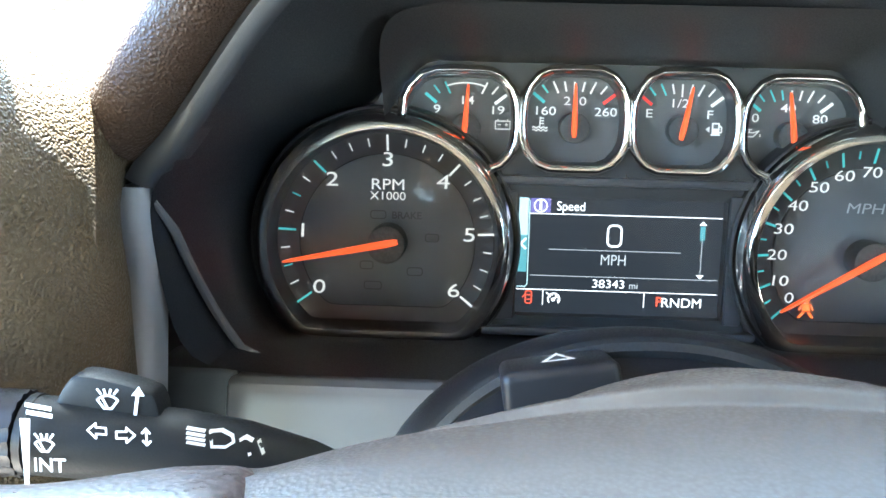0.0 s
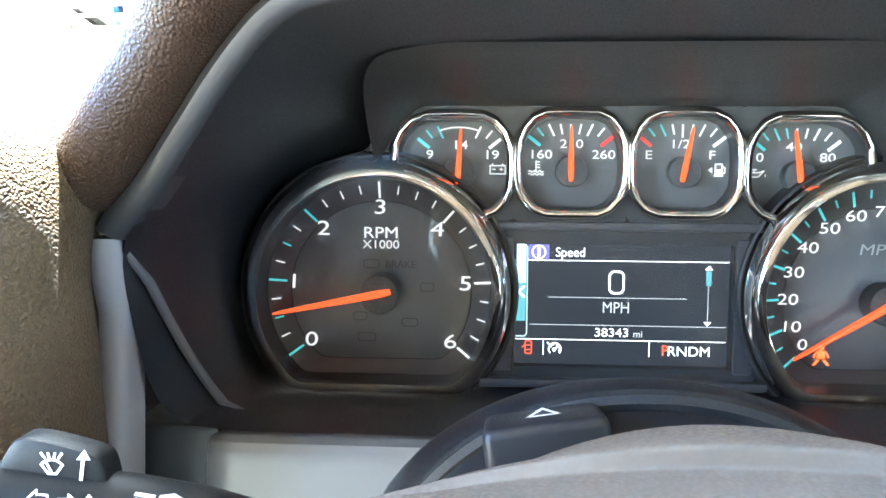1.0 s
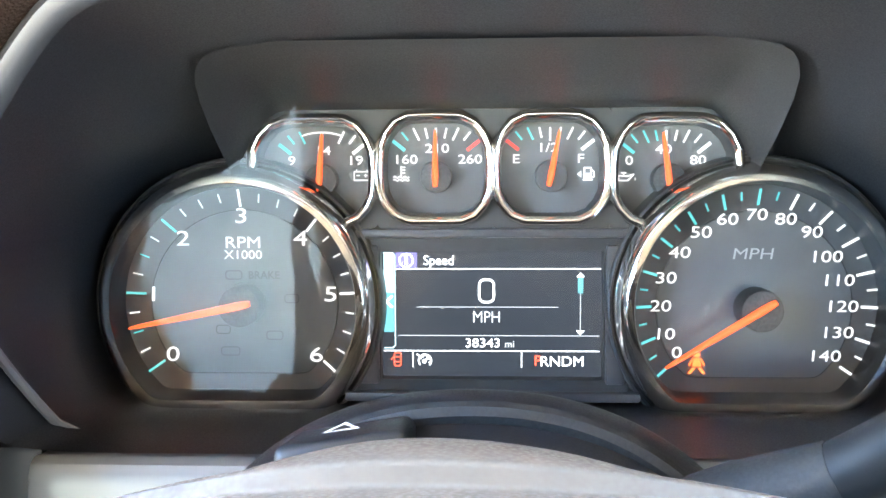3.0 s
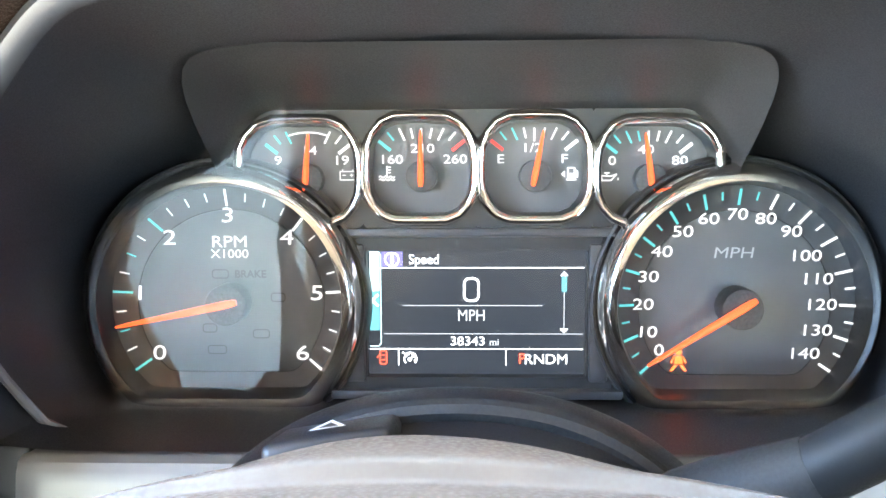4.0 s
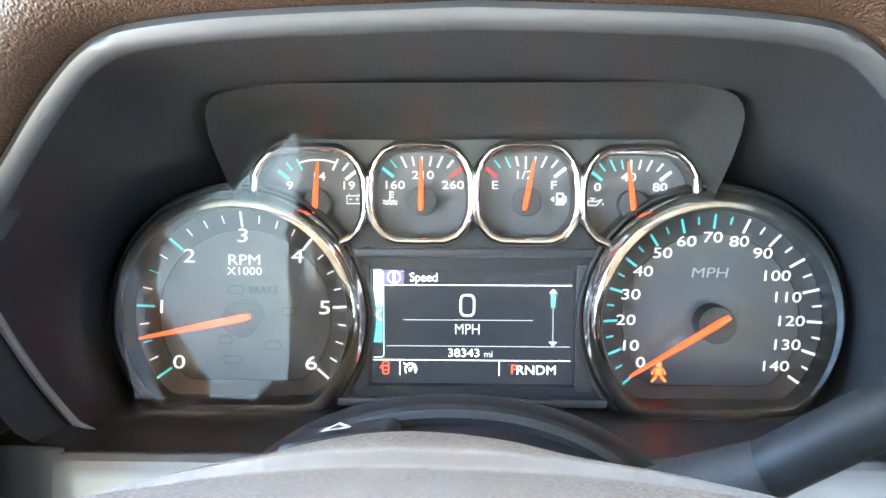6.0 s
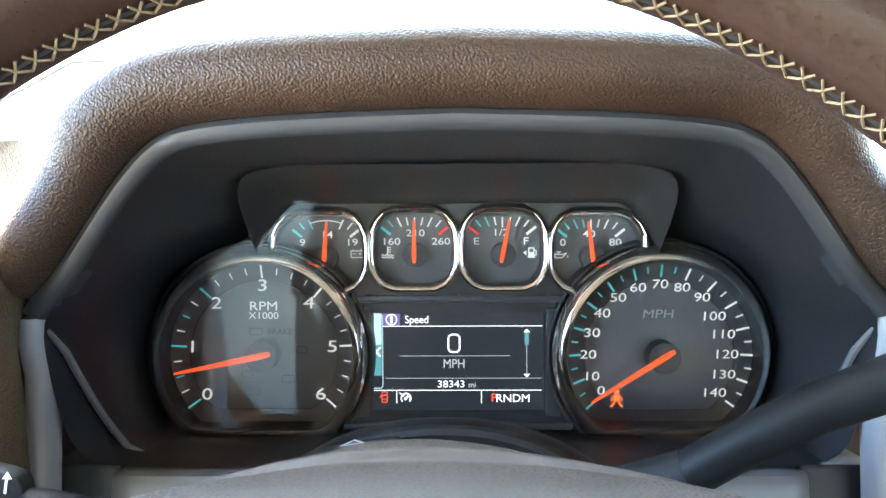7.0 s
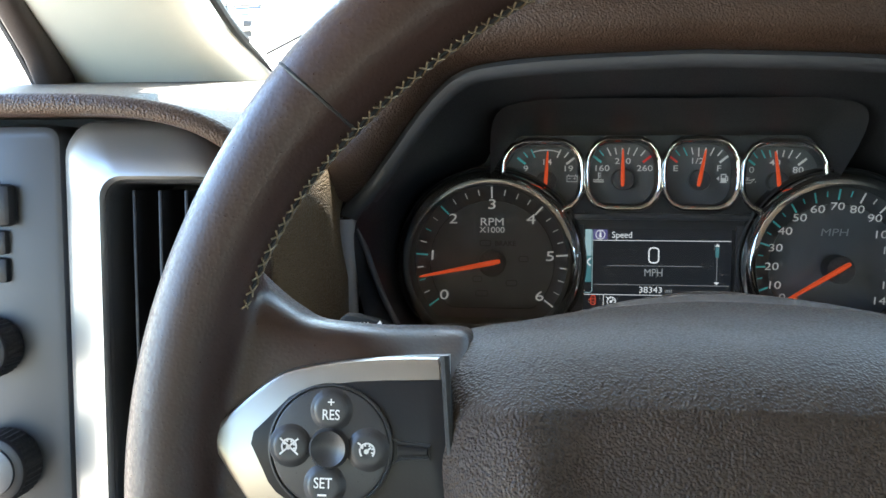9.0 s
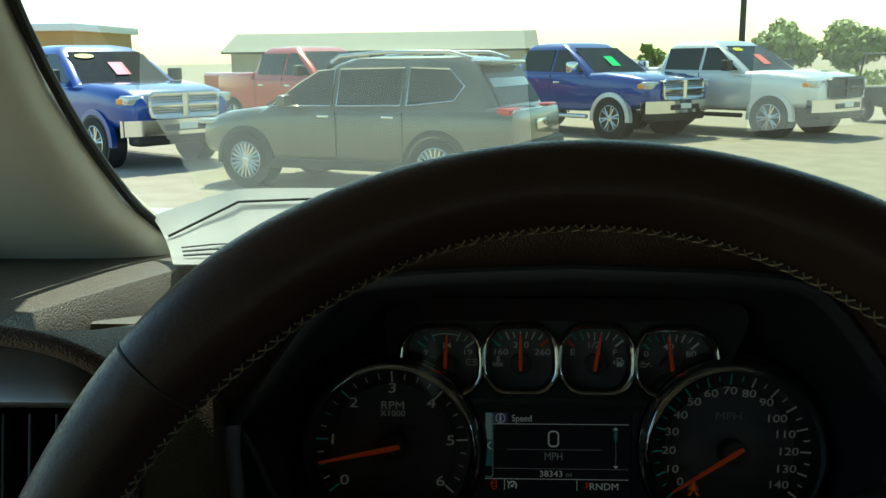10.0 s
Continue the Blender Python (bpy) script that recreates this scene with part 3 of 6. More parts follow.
def ring_mark(cx, cz, a, r0, r1, w, bm):
    """One scale mark on the dished ring."""
    ca, sa = math.cos(radians(a)), math.sin(radians(a))
    def lift(r):
        return -.0024 - .0040 * max(0, (r - .0415)) / .0085
    vs = [bm.verts.new((cx + r * ca - e * w / 2 * sa, lift(r), cz + r * sa + e * w / 2 * ca)) for r, e in ((r0, -1), (r0, 1), (r1, 1), (r1, -1))]
    bm.faces.new(vs)
    return bm


def mark(cx, cz, a, r0, r1, w, y, bm):
    ca, sa = math.cos(radians(a)), math.sin(radians(a))
    return strokes([[(cx + r0 * ca, cz + r0 * sa), (cx + r1 * ca, cz + r1 * sa)]], w, y, bm)


TX, TZ = -.1070, -.0045
FX, FZ = TX + FACE_SHIFT["tachometer"][0], TZ + FACE_SHIFT["tachometer"][1]
tach = big_gauge("tachometer", TX, TZ, "tachometer reading about six hundred")
white, teal = bmesh.new(), bmesh.new()
for k in range(25):
    a = 215 - k * 250 / 24
    major = k % 4 == 0
    ring_mark(FX, FZ, a, .0422 if major else .0446, .0496 if major else .0484, .0010 if major else .0006, teal if k <= 8 and k % 2 == 0 else white)
part("scale_marks", white, PRINT_WHITE, tach, "white scale marks", flat=True)
part("scale_marks", teal, PRINT_TEAL, tach, "teal scale marks", flat=True)
for k in range(7):
    a = radians(215 - k * 250 / 6)
    lettering(str(k), .0063, FX + (.0382 if k != 1 else .0393) * math.cos(a), FZ + .0380 * math.sin(a), -.0026, PRINT_WHITE, tach, wide=1.4, bold=0, lean=.04)
lettering("RPM", .0049, TX + .0005, TZ + .0255, -.0006, PRINT_WHITE, tach, "lettering", wide=1.2)
lettering("X1000", .0037, TX + .0005, TZ + .0203, -.0006, PRINT_WHITE, tach, "lettering", wide=1.15, bold=0)
lettering("BRAKE", .0032, TX + .0093, TZ + .0115, -.0005, PRINT_GHOST, tach, "unlit_telltale", bold=.03)
for dx, dz, w in ((-.0038, .0117, .007), (.0212, .0015, .006), (-.009, -.012, .006), (.0135, -.0145, .007), (-.006, -.0215, .008)):
    part("unlit_telltale", strokes([rounded(TX + dx - w / 2, TZ + dz - .0018, TX + dx + w / 2, TZ + dz + .0018, .0012) + [(TX + dx + w / 2 - .0012, TZ + dz - .0018)]], .0005, -.0005), PRINT_GHOST, tach, flat=True)
hub(TX + .0010, TZ - .0006, .0088, -.0002, -.0125, tach)
needle(TX + .0006, TZ, 191.8, .0475, .0060, .0029, -.0145, tach)

SX, SZ = .1090, -.0045
FX, FZ = SX + FACE_SHIFT["speedometer"][0], SZ + FACE_SHIFT["speedometer"][1]
speedo = big_gauge("speedometer", SX, SZ, "speedometer standing at zero")
white, teal = bmesh.new(), bmesh.new()
for k in range(29):
    a = 215 - k * 250 / 28
    major = k % 2 == 0
    ring_mark(FX, FZ, a, .0430 if major else .0454, .0498 if major else .0490, .0011 if major else .0008, teal if k <= 15 else white)
part("scale_marks", white, PRINT_WHITE, speedo, "white scale marks", flat=True)
part("scale_marks", teal, PRINT_TEAL, speedo, "teal scale marks", flat=True)
for k in range(15):
    a = radians(215 - k * 250 / 14)
    r = .0388 - (.0030 if k > 9 else 0)
    lettering(str(k * 10), .0047, FX - .0004 + r * math.cos(a), FZ + r * math.sin(a) + (.0030 if k == 0 else 0), -.0026, PRINT_WHITE, speedo, wide=1.36, bold=0, lean=.05)
lettering("MPH", .0046, SX, SZ + .0205, -.0006, PRINT_GREY, speedo, "lettering", wide=1.3, bold=.0, lean=.12)
hub(SX + .0014, SZ - .0020, .0088, -.0002, -.0125, speedo)
needle(SX + .0008, SZ - .0012, 212.6, .0455, .0064, .0028, -.0145, speedo)
# seat belt reminder
bx, bz = SX - .0222, SZ - .0262
bm = bmesh.new()
patch([(bx + .0014 * math.cos(radians(30 * k)), bz + .0041 + .0014 * math.sin(radians(30 * k))) for k in range(12)], -.0005, bm)
for line in ([(-.0010, .0018), (.0010, .0018), (.0014, -.0008), (-.0014, -.0008)], [(-.0026, -.0002), (-.0022, -.0008), (-.0012, .0014), (-.0013, .0019)], [(.0026, -.0002), (.0013, .0019), (.0012, .0014), (.0022, -.0008)], [(-.0028, -.0031), (-.0018, -.0031), (-.0003, -.0012), (-.0014, -.0012)], [(.0028, -.0031), (.0014, -.0012), (.0003, -.0012), (.0018, -.0031)]):
    patch([(bx + x * 1.35, bz + z * 1.35) for x, z in line], -.0005, bm)
part("belt_reminder", bm, TELLTALE, speedo, "lit amber seat belt reminder", flat=True)

SMALL = chaikin([(.0152, -.0232), (.0238, -.0136), (.0250, -.0015), (.0238, .0120), (.0152, .0224), (0, .0230), (-.0152, .0224), (-.0238, .0120), (-.0250, -.0015), (-.0238, -.0136), (-.0152, -.0232), (0, -.0235)], 1)
SMALL = resample(SMALL, 96)
GAUGES = [("voltmeter", -.0720, .0484, 86.8), ("coolant_gauge", -.0234, .0496, 90.0), ("fuel_gauge", .0246, .0496, 78.8), ("oil_gauge", .0728, .0480, 96.2)]


def small_outline(gx, gz):
    """The eight-sided opening of a small gauge; the outer two are drawn out to the side."""
    far = [x * (1.19 if x * gx > 0 and abs(gx) > .05 else 1.0) for x, z in SMALL]
    return [(gx + x, gz + z) for x, (_, z) in zip(far, SMALL)]


FRAME_UP = .0032

# raised panel with four openings
def holed_panel(outer, holes, y, back):
    bm = bmesh.new()
    edges = []
    loops = []
    for line in [outer] + holes:
        vs = [bm.verts.new((x, y, z)) for x, z in line]
        loops.append(vs)
        edges += [bm.edges.new((a, b)) for a, b in zip(vs, vs[1:] + vs[:1])]
    bmesh.ops.triangle_fill(bm, edges=edges, use_beauty=True)
    for vs in loops:
        back_vs = [bm.verts.new((v.co.x, back, v.co.z)) for v in vs]
        for i in range(len(vs)):
            j = (i + 1) % len(vs)
            bm.faces.new((vs[i], vs[j], back_vs[j], back_vs[i]))
    return bm


def clear_of_dials(bm, r=.0550):
    """Takes away what would lie inside the two large dials."""
    gone = [f for f in bm.faces if min((f.calc_center_median() - Vector((sx, f.calc_center_median().y, -.0045))).length for sx in (TX, SX)) < r]
    bmesh.ops.delete(bm, geom=gone, context="FACES")
    return bm


panel_bm = bmesh.new()
SEAMS = (-.113, -.0477, .0006, .0487, .113)
for _, gx, gz, _ in GAUGES:
    hole = offset(small_outline(gx, gz + FRAME_UP), -.0009)
    cx, cz = gx, gz + FRAME_UP
    x0, x1 = max(e for e in SEAMS if e < gx), min(e for e in SEAMS if e > gx)
    rings = [[], [], [], []]
    for x, z in hole:
        dx, dz = x - cx, z - cz
        k = min(((x1 if dx > 0 else x0) - cx) / dx if abs(dx) > 1e-9 else 1e9, ((.0775 if dz > 0 else .0275) - cz) / dz if abs(dz) > 1e-9 else 1e9)
        k = max(k, 1.0005)
        ex, ez = cx + dx * k, cz + dz * k
        corner = max(0, abs(ex) - .095) * max(0, ez - .055)
        ex -= math.copysign(corner * 28, ex)
        rings[0].append((x, .004, z)), rings[1].append((x, -.0065, z)), rings[2].append((ex, -.0065, ez)), rings[3].append((ex, .004, ez))
    loft(rings, bm=panel_bm)
part("gauge_panel", clear_of_dials(panel_bm), BLACK, cluster, "charcoal panel around the small gauges", angle=30)


def small_gauge(name, gx, gz, angle, label):
    o = small_outline(gx, gz + FRAME_UP)
    dial = part(name, slab(offset(o, -.0016), .0036, .0020), GAUGE_FACE, cluster, label)
    part("bezel", clear_of_dials(sweep(o, [(.0010, -.006), (.0009, -.0088), (.0001, -.0105), (-.0012, -.0113), (-.0026, -.0111), (-.0034, -.0104)]), .0585), CHROME, dial, "chrome octagonal bezel")
    part("inner_wall", clear_of_dials(sweep(o, [(-.0034, -.0104), (-.0036, -.0095), (-.0038, -.004), (-.0041, .0020)]), .0585), GAUGE_RIM, dial)
    hub(gx + .0003, gz - .0006, .0068, .0014, -.0055, dial)
    return dial


def small_marks(dial, gx, gz, colors):
    sets = {}
    for k in range(9):
        a = 141.5 - 12.9 * k
        r1 = min(.0230, .0196 / max(.1, math.sin(radians(a))))
        wide = k in (0, 8)
        length = .0058 if wide else (.0052 if k % 2 == 0 else .0040)
        if name_of[dial.name] == "voltmeter" and k in (3, 4, 5):
            continue
        mark(gx, gz, a, r1 - length, r1, .0014 if wide else .0008, .0011, sets.setdefault(colors[k], bmesh.new()))
    for c, bm in sets.items():
        part("scale_marks", bm, {"t": PRINT_TEAL, "w": PRINT_WHITE, "r": PRINT_RED}[c], dial, {"t": "teal", "w": "white", "r": "red"}[c] + " scale marks", flat=True)


name_of = {}
specs = {
    "voltmeter": ("voltmeter reading fourteen", "tttwwwwww", [("9", -.0136, .0080), ("14", .0005, .0122), ("19", .0150, .0080)]),
    "coolant_gauge": ("coolant temperature gauge at the middle", "ttwwwwwwr", [("160", -.0136, .0071), ("210", .0005, .0117), ("260", .0152, .0071)]),
    "fuel_gauge": ("fuel gauge just over half", "rttwwwwww", [("E", -.0150, .0071), ("1/2", -.0010, .0118), ("F", .0135, .0071)]),
    "oil_gauge": ("oil pressure gauge at the middle", "ttttwwwww", [("0", -.0160, .0078), ("40", -.0010, .0124), ("80", .0140, .0078)]),
}
for name, gx, gz, angle in GAUGES:
    label, colors, texts = specs[name]
    dial = small_gauge(name, gx, gz, angle, label)
    name_of[dial.name] = name
    small_marks(dial, gx, gz, colors)
    for s, dx, dz in texts:
        lettering(s, .0037, gx + dx * .95, gz + dz - .0006, .0011, PRINT_WHITE, dial, wide=1.3, bold=.004)
    if name == "voltmeter":
        part("scale_arc", strokes([arc(gx, gz - .006, .0255, 109, 71, 14)], .0006, .0011), PRINT_WHITE, dial, flat=True)
        x, z = gx + .0170, gz + .0012
        bm = strokes([rect(x - .0033, z - .0020, x + .0033, z + .0016) + [(x - .0033, z - .0020)], [(x - .0022, z + .0016), (x - .0022, z + .0024)], [(x + .0022, z + .0016), (x + .0022, z + .0024)], [(x - .0022, z), (x - .0010, z)], [(x + .0010, z), (x + .0022, z)], [(x + .0016, z - .0006), (x + .0016, z + .0006)]], .0004, .0011)
    elif name == "coolant_gauge":
        x, z = gx - .0148, gz + .0004
        wave = lambda dz: [(x - .0033 + .0066 * k / 12, z + dz + .0004 * math.sin(k * 1.6)) for k in range(13)]
        bm = strokes([[(x, z + .0034), (x, z - .0010)], [(x, z + .0030), (x + .0016, z + .0030)], [(x, z + .0018), (x + .0016, z + .0018)], [(x, z + .0006), (x + .0016, z + .0006)], wave(-.0012), wave(-.0024)], .0005, .0011)
    elif name == "fuel_gauge":
        x, z = gx + .0158, gz + .0002
        bm = strokes([rect(x - .0014, z - .0022, x + .0014, z + .0026) + [(x - .0014, z - .0022)], [(x + .0014, z + .0018), (x + .0026, z + .0010), (x + .0026, z - .0012), (x + .0018, z - .0014)], [(x - .0019, z - .0024), (x + .0019, z - .0024)]], .0006, .0011)
        patch([(x - .0014, z - .0022), (x + .0014, z - .0022), (x + .0014, z + .0004), (x - .0014, z + .0004)], .00112, bm)
        patch([(x - .0045, z), (x - .0027, z - .0014), (x - .0027, z + .0014)], .0011, bm)
    else:
        x, z = gx - .0170, gz + .0004
        bm = strokes([[(x - .0042, z + .0012), (x - .0026, z + .0006), (x - .0024, z - .0014), (x + .0014, z - .0014), (x + .0038, z + .0012), (x + .0014, z + .0004), (x - .0026, z + .0006)], [(x - .0004, z + .0006), (x - .0004, z + .0016)], [(x - .0014, z + .0018), (x + .0006, z + .0018)], [(x + .0044, z - .0004), (x + .0044, z - .0012)]], .0005, .0011)
    part("symbol", bm, PRINT_WHITE, dial, flat=True)
    needle(gx, gz, angle, .0190, .0048, .0022, -.0068, dial)

# driver display
display = part("display_frame", holed_panel(rounded(-.0575, -.0440, .0575, .0255, .004), [rounded(-.0468, -.0368, .0468, .0178, .001)], -.0055, .004), BLACK, cluster, "black frame around the driver display")
screen = part("screen", slab(rect(-.0475, -.0375, .0475, .0185), .0034, .0008), LCD, display, "dark driver display")


def lx(c):
    return (c - 553) * .0000965 - .0020


def lz(c):
    return (228 - c) * .0000965 + .0003


Y = .0003
for side in (-1, 1):
    part("display_upright", box((min(side * .0475, side * .0555), -.0074, -.0385), (max(side * .0475, side * .0555), -.005, .0205), .0010), FASCIA, cluster, "grey upright beside the display")
part("display_ledge", box((-.058, -.0085, .0235), (.058, .003, .0275), .0012), FASCIA, cluster)
part("display_ledge", box((-.062, -.0100, -.0455), (.062, .003, -.0415), .0012), FASCIA, cluster)
bm = strokes([[(lx(150), lz(130)), (lx(1052), lz(130))], [(lx(96), lz(497)), (lx(1048), lz(497))], [(lx(224), lz(502)), (lx(224), lz(570))], [(lx(707), lz(502)), (lx(707), lz(570))]], .0004, Y)
part("display_lines", bm, LCD_WHITE, display, flat=True)
bm = strokes([[(lx(243), lz(300)), (lx(868), lz(300))], [(lx(160), lz(428)), (lx(1048), lz(428))], [(lx(965), lz(240)), (lx(965), lz(400))]], .0003, Y)
part("display_lines", bm, LCD_GREY, display, flat=True)
for i in range(12):
    z0, z1 = lz(484 - i * 35.6), lz(484 - (i + 1) * 35.6)
    k = i / 11
    part("menu_tab", patch(rect(lx(97), z0, lx(140), z1), Y), LCD_PALE if k > .62 else (LCD_TEAL if .18 < k <= .62 else LCD), display, flat=True)
part("menu_tab_edge", strokes([[(lx(97), lz(484)), (lx(136), lz(484)), (lx(146), lz(472)), (lx(146), lz(70)), (lx(136), lz(58)), (lx(97), lz(58))]], .0004, Y - .0001), LCD_PALE, display, flat=True)
part("menu_arrow", strokes([[(lx(132), lz(252)), (lx(108), lz(276)), (lx(132), lz(300))]], .0009, Y - .0002), LCD_WHITE, display, flat=True)
part("info_tile", patch(rect(lx(150), lz(124), lx(245), lz(57)), Y), LCD_VIOLET, display, flat=True)
part("info_ring", strokes([arc(lx(197), lz(92), .0029, 0, 360, 24)], .0005, Y - .0001), LCD_WHITE, display, flat=True)
lettering("i", .0042, lx(197), lz(92), Y - .0001, LCD_WHITE, display, "lettering", wide=1.5, bold=.03)
lettering("Speed", .0041, lx(272), lz(94), Y, LCD_WHITE, display, "lettering", align="LEFT", bold=0, wide=.92)
part("numeral", strokes([rounded(lx(520), lz(278), lx(584), lz(178), .0022) + [(lx(584) - .0022, lz(278))]], .0009, Y), LCD_WHITE, display, "white zero", flat=True)
lettering("MPH", .0049, lx(552), lz(347), Y, LCD_GREY, display, "lettering", bold=.0, wide=.86)
lettering("38343", .0038, lx(535), lz(463), Y, LCD_WHITE, display, "numeral", wide=1.12, bold=0)
lettering("mi", .0030, lx(654), lz(467), Y, LCD_GREY, display, "lettering")
lettering("P", .0044, lx(778), lz(542), Y, LCD_RED, display, "lettering", bold=.015)
lettering("RNDM", .0043, lx(886), lz(545), Y, LCD_WHITE, display, "lettering", wide=1.05, bold=0)
part("scroll_bar", patch(rect(lx(953), lz(238), lx(977), lz(170)), Y - .0001), LCD_TEAL, display, flat=True)
part("scroll_arrow", patch([(lx(946), lz(166)), (lx(984), lz(166)), (lx(965), lz(146))], Y), LCD_WHITE, display, flat=True)
part("scroll_arrow", patch([(lx(946), lz(404)), (lx(965), lz(424)), (lx(984), lz(404))], Y), LCD_WHITE, display, flat=True)
x, z = lx(155), lz(535)
part("door_ajar_symbol", strokes([rounded(x - .0014, z - .0030, x + .0014, z + .0028, .0008) + [(x + .0006, z - .0030)], [(x - .0008, z + .0009), (x + .0008, z + .0009)], [(x - .0008, z - .0012), (x + .0008, z - .0012)], [(x - .0014, z + .0012), (x - .0028, z - .0002)]], .0005, Y), LCD_RED, display, "red door ajar symbol", flat=True)


def cruise_symbol(x, z, r, w, y):
    lines = [arc(x, z, r, -40, 150, 16), arc(x, z, r, 165, 220, 6), [(x - r * .2, z - r * .15), (x + r * .5, z + r * .45)], [(x - r * 1.25, z + r * 1.05), (x - r * .6, z + r * .55)]]
    for a in (20, 65, 110, 150, -20):
        ca, sa = math.cos(radians(a)), math.sin(radians(a))
        lines.append([(x + r * .7 * ca, z + r * .7 * sa), (x + r * ca, z + r * sa)])
    lines.append(arc(x - r * .1, z - r * .1, r * .22, 0, 360, 8))
    return strokes(lines, w, y)


part("cruise_symbol", cruise_symbol(lx(277), lz(542), .0027, .0006, Y), LCD_WHITE, display, flat=True)

# clear lens in front of the gauges
LENS_ROWS = [(-.0455, -.028, .150), (-.030, -.028, .156), (-.010, -.028, .161), (.010, -.028, .161), (.028, -.028, .154), (.040, -.028, .144), (.050, -.028, .128), (.057, -.028, .114), (.064, -.028, .107), (.072, -.028, .104), (.080, -.028, .098)]
CEIL_ROWS = [(.0765, -.004, .1075), (.0782, -.016, .1070), (.0802, -.030, .1062), (.0832, -.045, .1056), (.0868, -.060, .1046), (.0894, -.070, .1030), (.0912, -.0765, .1004), (.0925, -.0810, .0968), (.0935, -.0838, .0920), (.0941, -.0852, .0860)]
CEIL = []
for z, y, w in CEIL_ROWS:
    fall = .0270 * max(0, min(1, 1 - (abs(y) - .012) / .078))
    CEIL.append([(w * (-1 + k / 24), y, z - fall * (max(0, abs(k - 24) / 24 - .80) / .20) ** 1.8) for k in range(49)])
part("shroud_panel", loft(CEIL, close=False), CEILING_PANEL, cluster, "warm grey panel above the small gauges", angle=80)
# Slopes made up so the left window's reflection veils the tachometer.
LENS_VEIL_SLOPE = [(-.17, -.19), (-.155, -.13), (-.145, -.09), (-.135, -.05), (-.12, .005), (-.107, .05), (-.0780, .11), (-.0740, .02), (.03, 0), (.17, -.02)]


def lens_y(x, z):
    """The lens bends to mirror the left window, and its foot stands out."""
    steps = 40
    y = 0.0
    for i in range(steps):
        s = -.17 + (x + .17) * (i + .5) / steps
        y -= np.interp(s, *zip(*LENS_VEIL_SLOPE)) * (x + .17) / steps
    foot = 0.0
    for i in range(20):
        s = .08 + (z - .08) * (i + .5) / 20
        foot += np.interp(s, (-.045, -.03, -.015, 0, .02, .05, .08), (.225, .19, .13, .065, .035, .02, 0)) * (z - .08) / 20
    return -.0215 + float(y) + float(foot)


lens_bm = bmesh.new()
lens_v = [[lens_bm.verts.new((w * (-1 + k / 24), lens_y(w * (-1 + k / 24), z), z)) for k in range(49)] for z, y, w in LENS_ROWS]
for lo_row, hi_row in zip(lens_v, lens_v[1:]):
    for k in range(48):
        lens_bm.faces.new((lo_row[k], lo_row[k + 1], hi_row[k + 1], hi_row[k]))
for f in lens_bm.faces:
    f.smooth = True
lens = part("lens", lens_bm, PANE, cluster, "clear glossy gauge lens", turn=False)
lens.visible_shadow = False

# ---- vent and lamp switch panel ----
vent = thing("air_vent", (-.257, -.16, -.15), "satin silver air vent with black upright slats", "air vent")
VO = arc(-.224, -.154, .016, -90, 0, 6) + arc(-.2530, .0325, .045, 0, 90, 6) + arc(-.2825, .0615, .016, 90, 180, 6) + arc(-.2825, -.154, .016, 180, 270, 6)
VI = rounded(-.2725, -.140, -.2160, .0505, .010, 6)
VENT_ROWS = [(VO, -.15, 0), (VO, -.182, 0), (VO, -.1865, .06), (VO, -.1890, .2), (VO, -.1960, .62), (VO, -.2000, .84), (VO, -.2005, .94), (VO, -.1985, 1), (VO, -.150, 1.02)]
part("frame", loft([[(xo + (xi - xo) * k, y, zo + (zi - zo) * k) for (xo, zo), (xi, zi) in zip(VO, VI)] for _, y, k in VENT_ROWS]), VENT_SATIN, vent, "brushed silver vent frame")
part("inner_lining", sweep(VI, [(.0002, -.1975), (-.0015, -.1955), (-.003, -.165), (-.004, -.125)], cap_last=True), BLACK, vent)
for k in range(4):
    x = -.2625 + k * .0125
    part("slat", box((x - .0009, -.190, -.136), (x + .0009, -.160, .0455), .0006), COLUMN, vent)

panel = thing("lamp_switch_panel", (-.36, -.16, -.15), "grey satin lamp switch panel with black knobs", "switch panel")
part("plate", slab(rounded(-.46, -.170, -.3005, .0760, .008, 5), -.12, -.184, .004), PANEL_SILVER, panel, "satin grey switch plate")


def knob(x, z, r, name, symbol=False):
    k = part(name, slab(disc_outline(r, 36, x, z), -.184, -.200, .002), COLUMN, panel, "black ribbed knob")
    part("grip", sweep([(x + (r + (.0007 if i % 2 else 0)) * math.cos(i * math.tau / 72), z + (r + (.0007 if i % 2 else 0)) * math.sin(i * math.tau / 72)) for i in range(72)], [(0, -.185), (0.0003, -.186), (0, -.198)]), RUBBER, k)
    part("knob_face", slab(disc_outline(r * .72, 32, x, z), -.199, -.2012, .0006), PANEL_SILVER, k, "grey knob face")
    if symbol:
        part("symbol", strokes([arc(x + .002, z, .0026, -90, 90, 8) + [(x + .002, z - .0026)]] + [[(x - .004, z + d), (x - .0005, z + d)] for d in (-.002, 0, .002)], .0006, -.2016), MARK_WHITE, k, "white lamp symbol", flat=True)


knob(-.332, -.087, .0165, "lamp_knob", True)
knob(-.336, -.030, .0135, "dimmer_knob")
part("push_button", box((-.345, -.192, .028), (-.3225, -.183, .048), .003), COLUMN, panel, "black push button")
part("push_button", box((-.345, -.188, .0145), (-.3275, -.183, .0260), .0015), COLUMN, panel, "black push button")
part("push_button", box((-.345, -.188, .0010), (-.3275, -.183, .0128), .0015), COLUMN, panel, "black push button")

# ---- steering column ----
column = thing("steering_column", (-.008, -.12, -.12), "black steering column shroud with hazard button", "steering column")


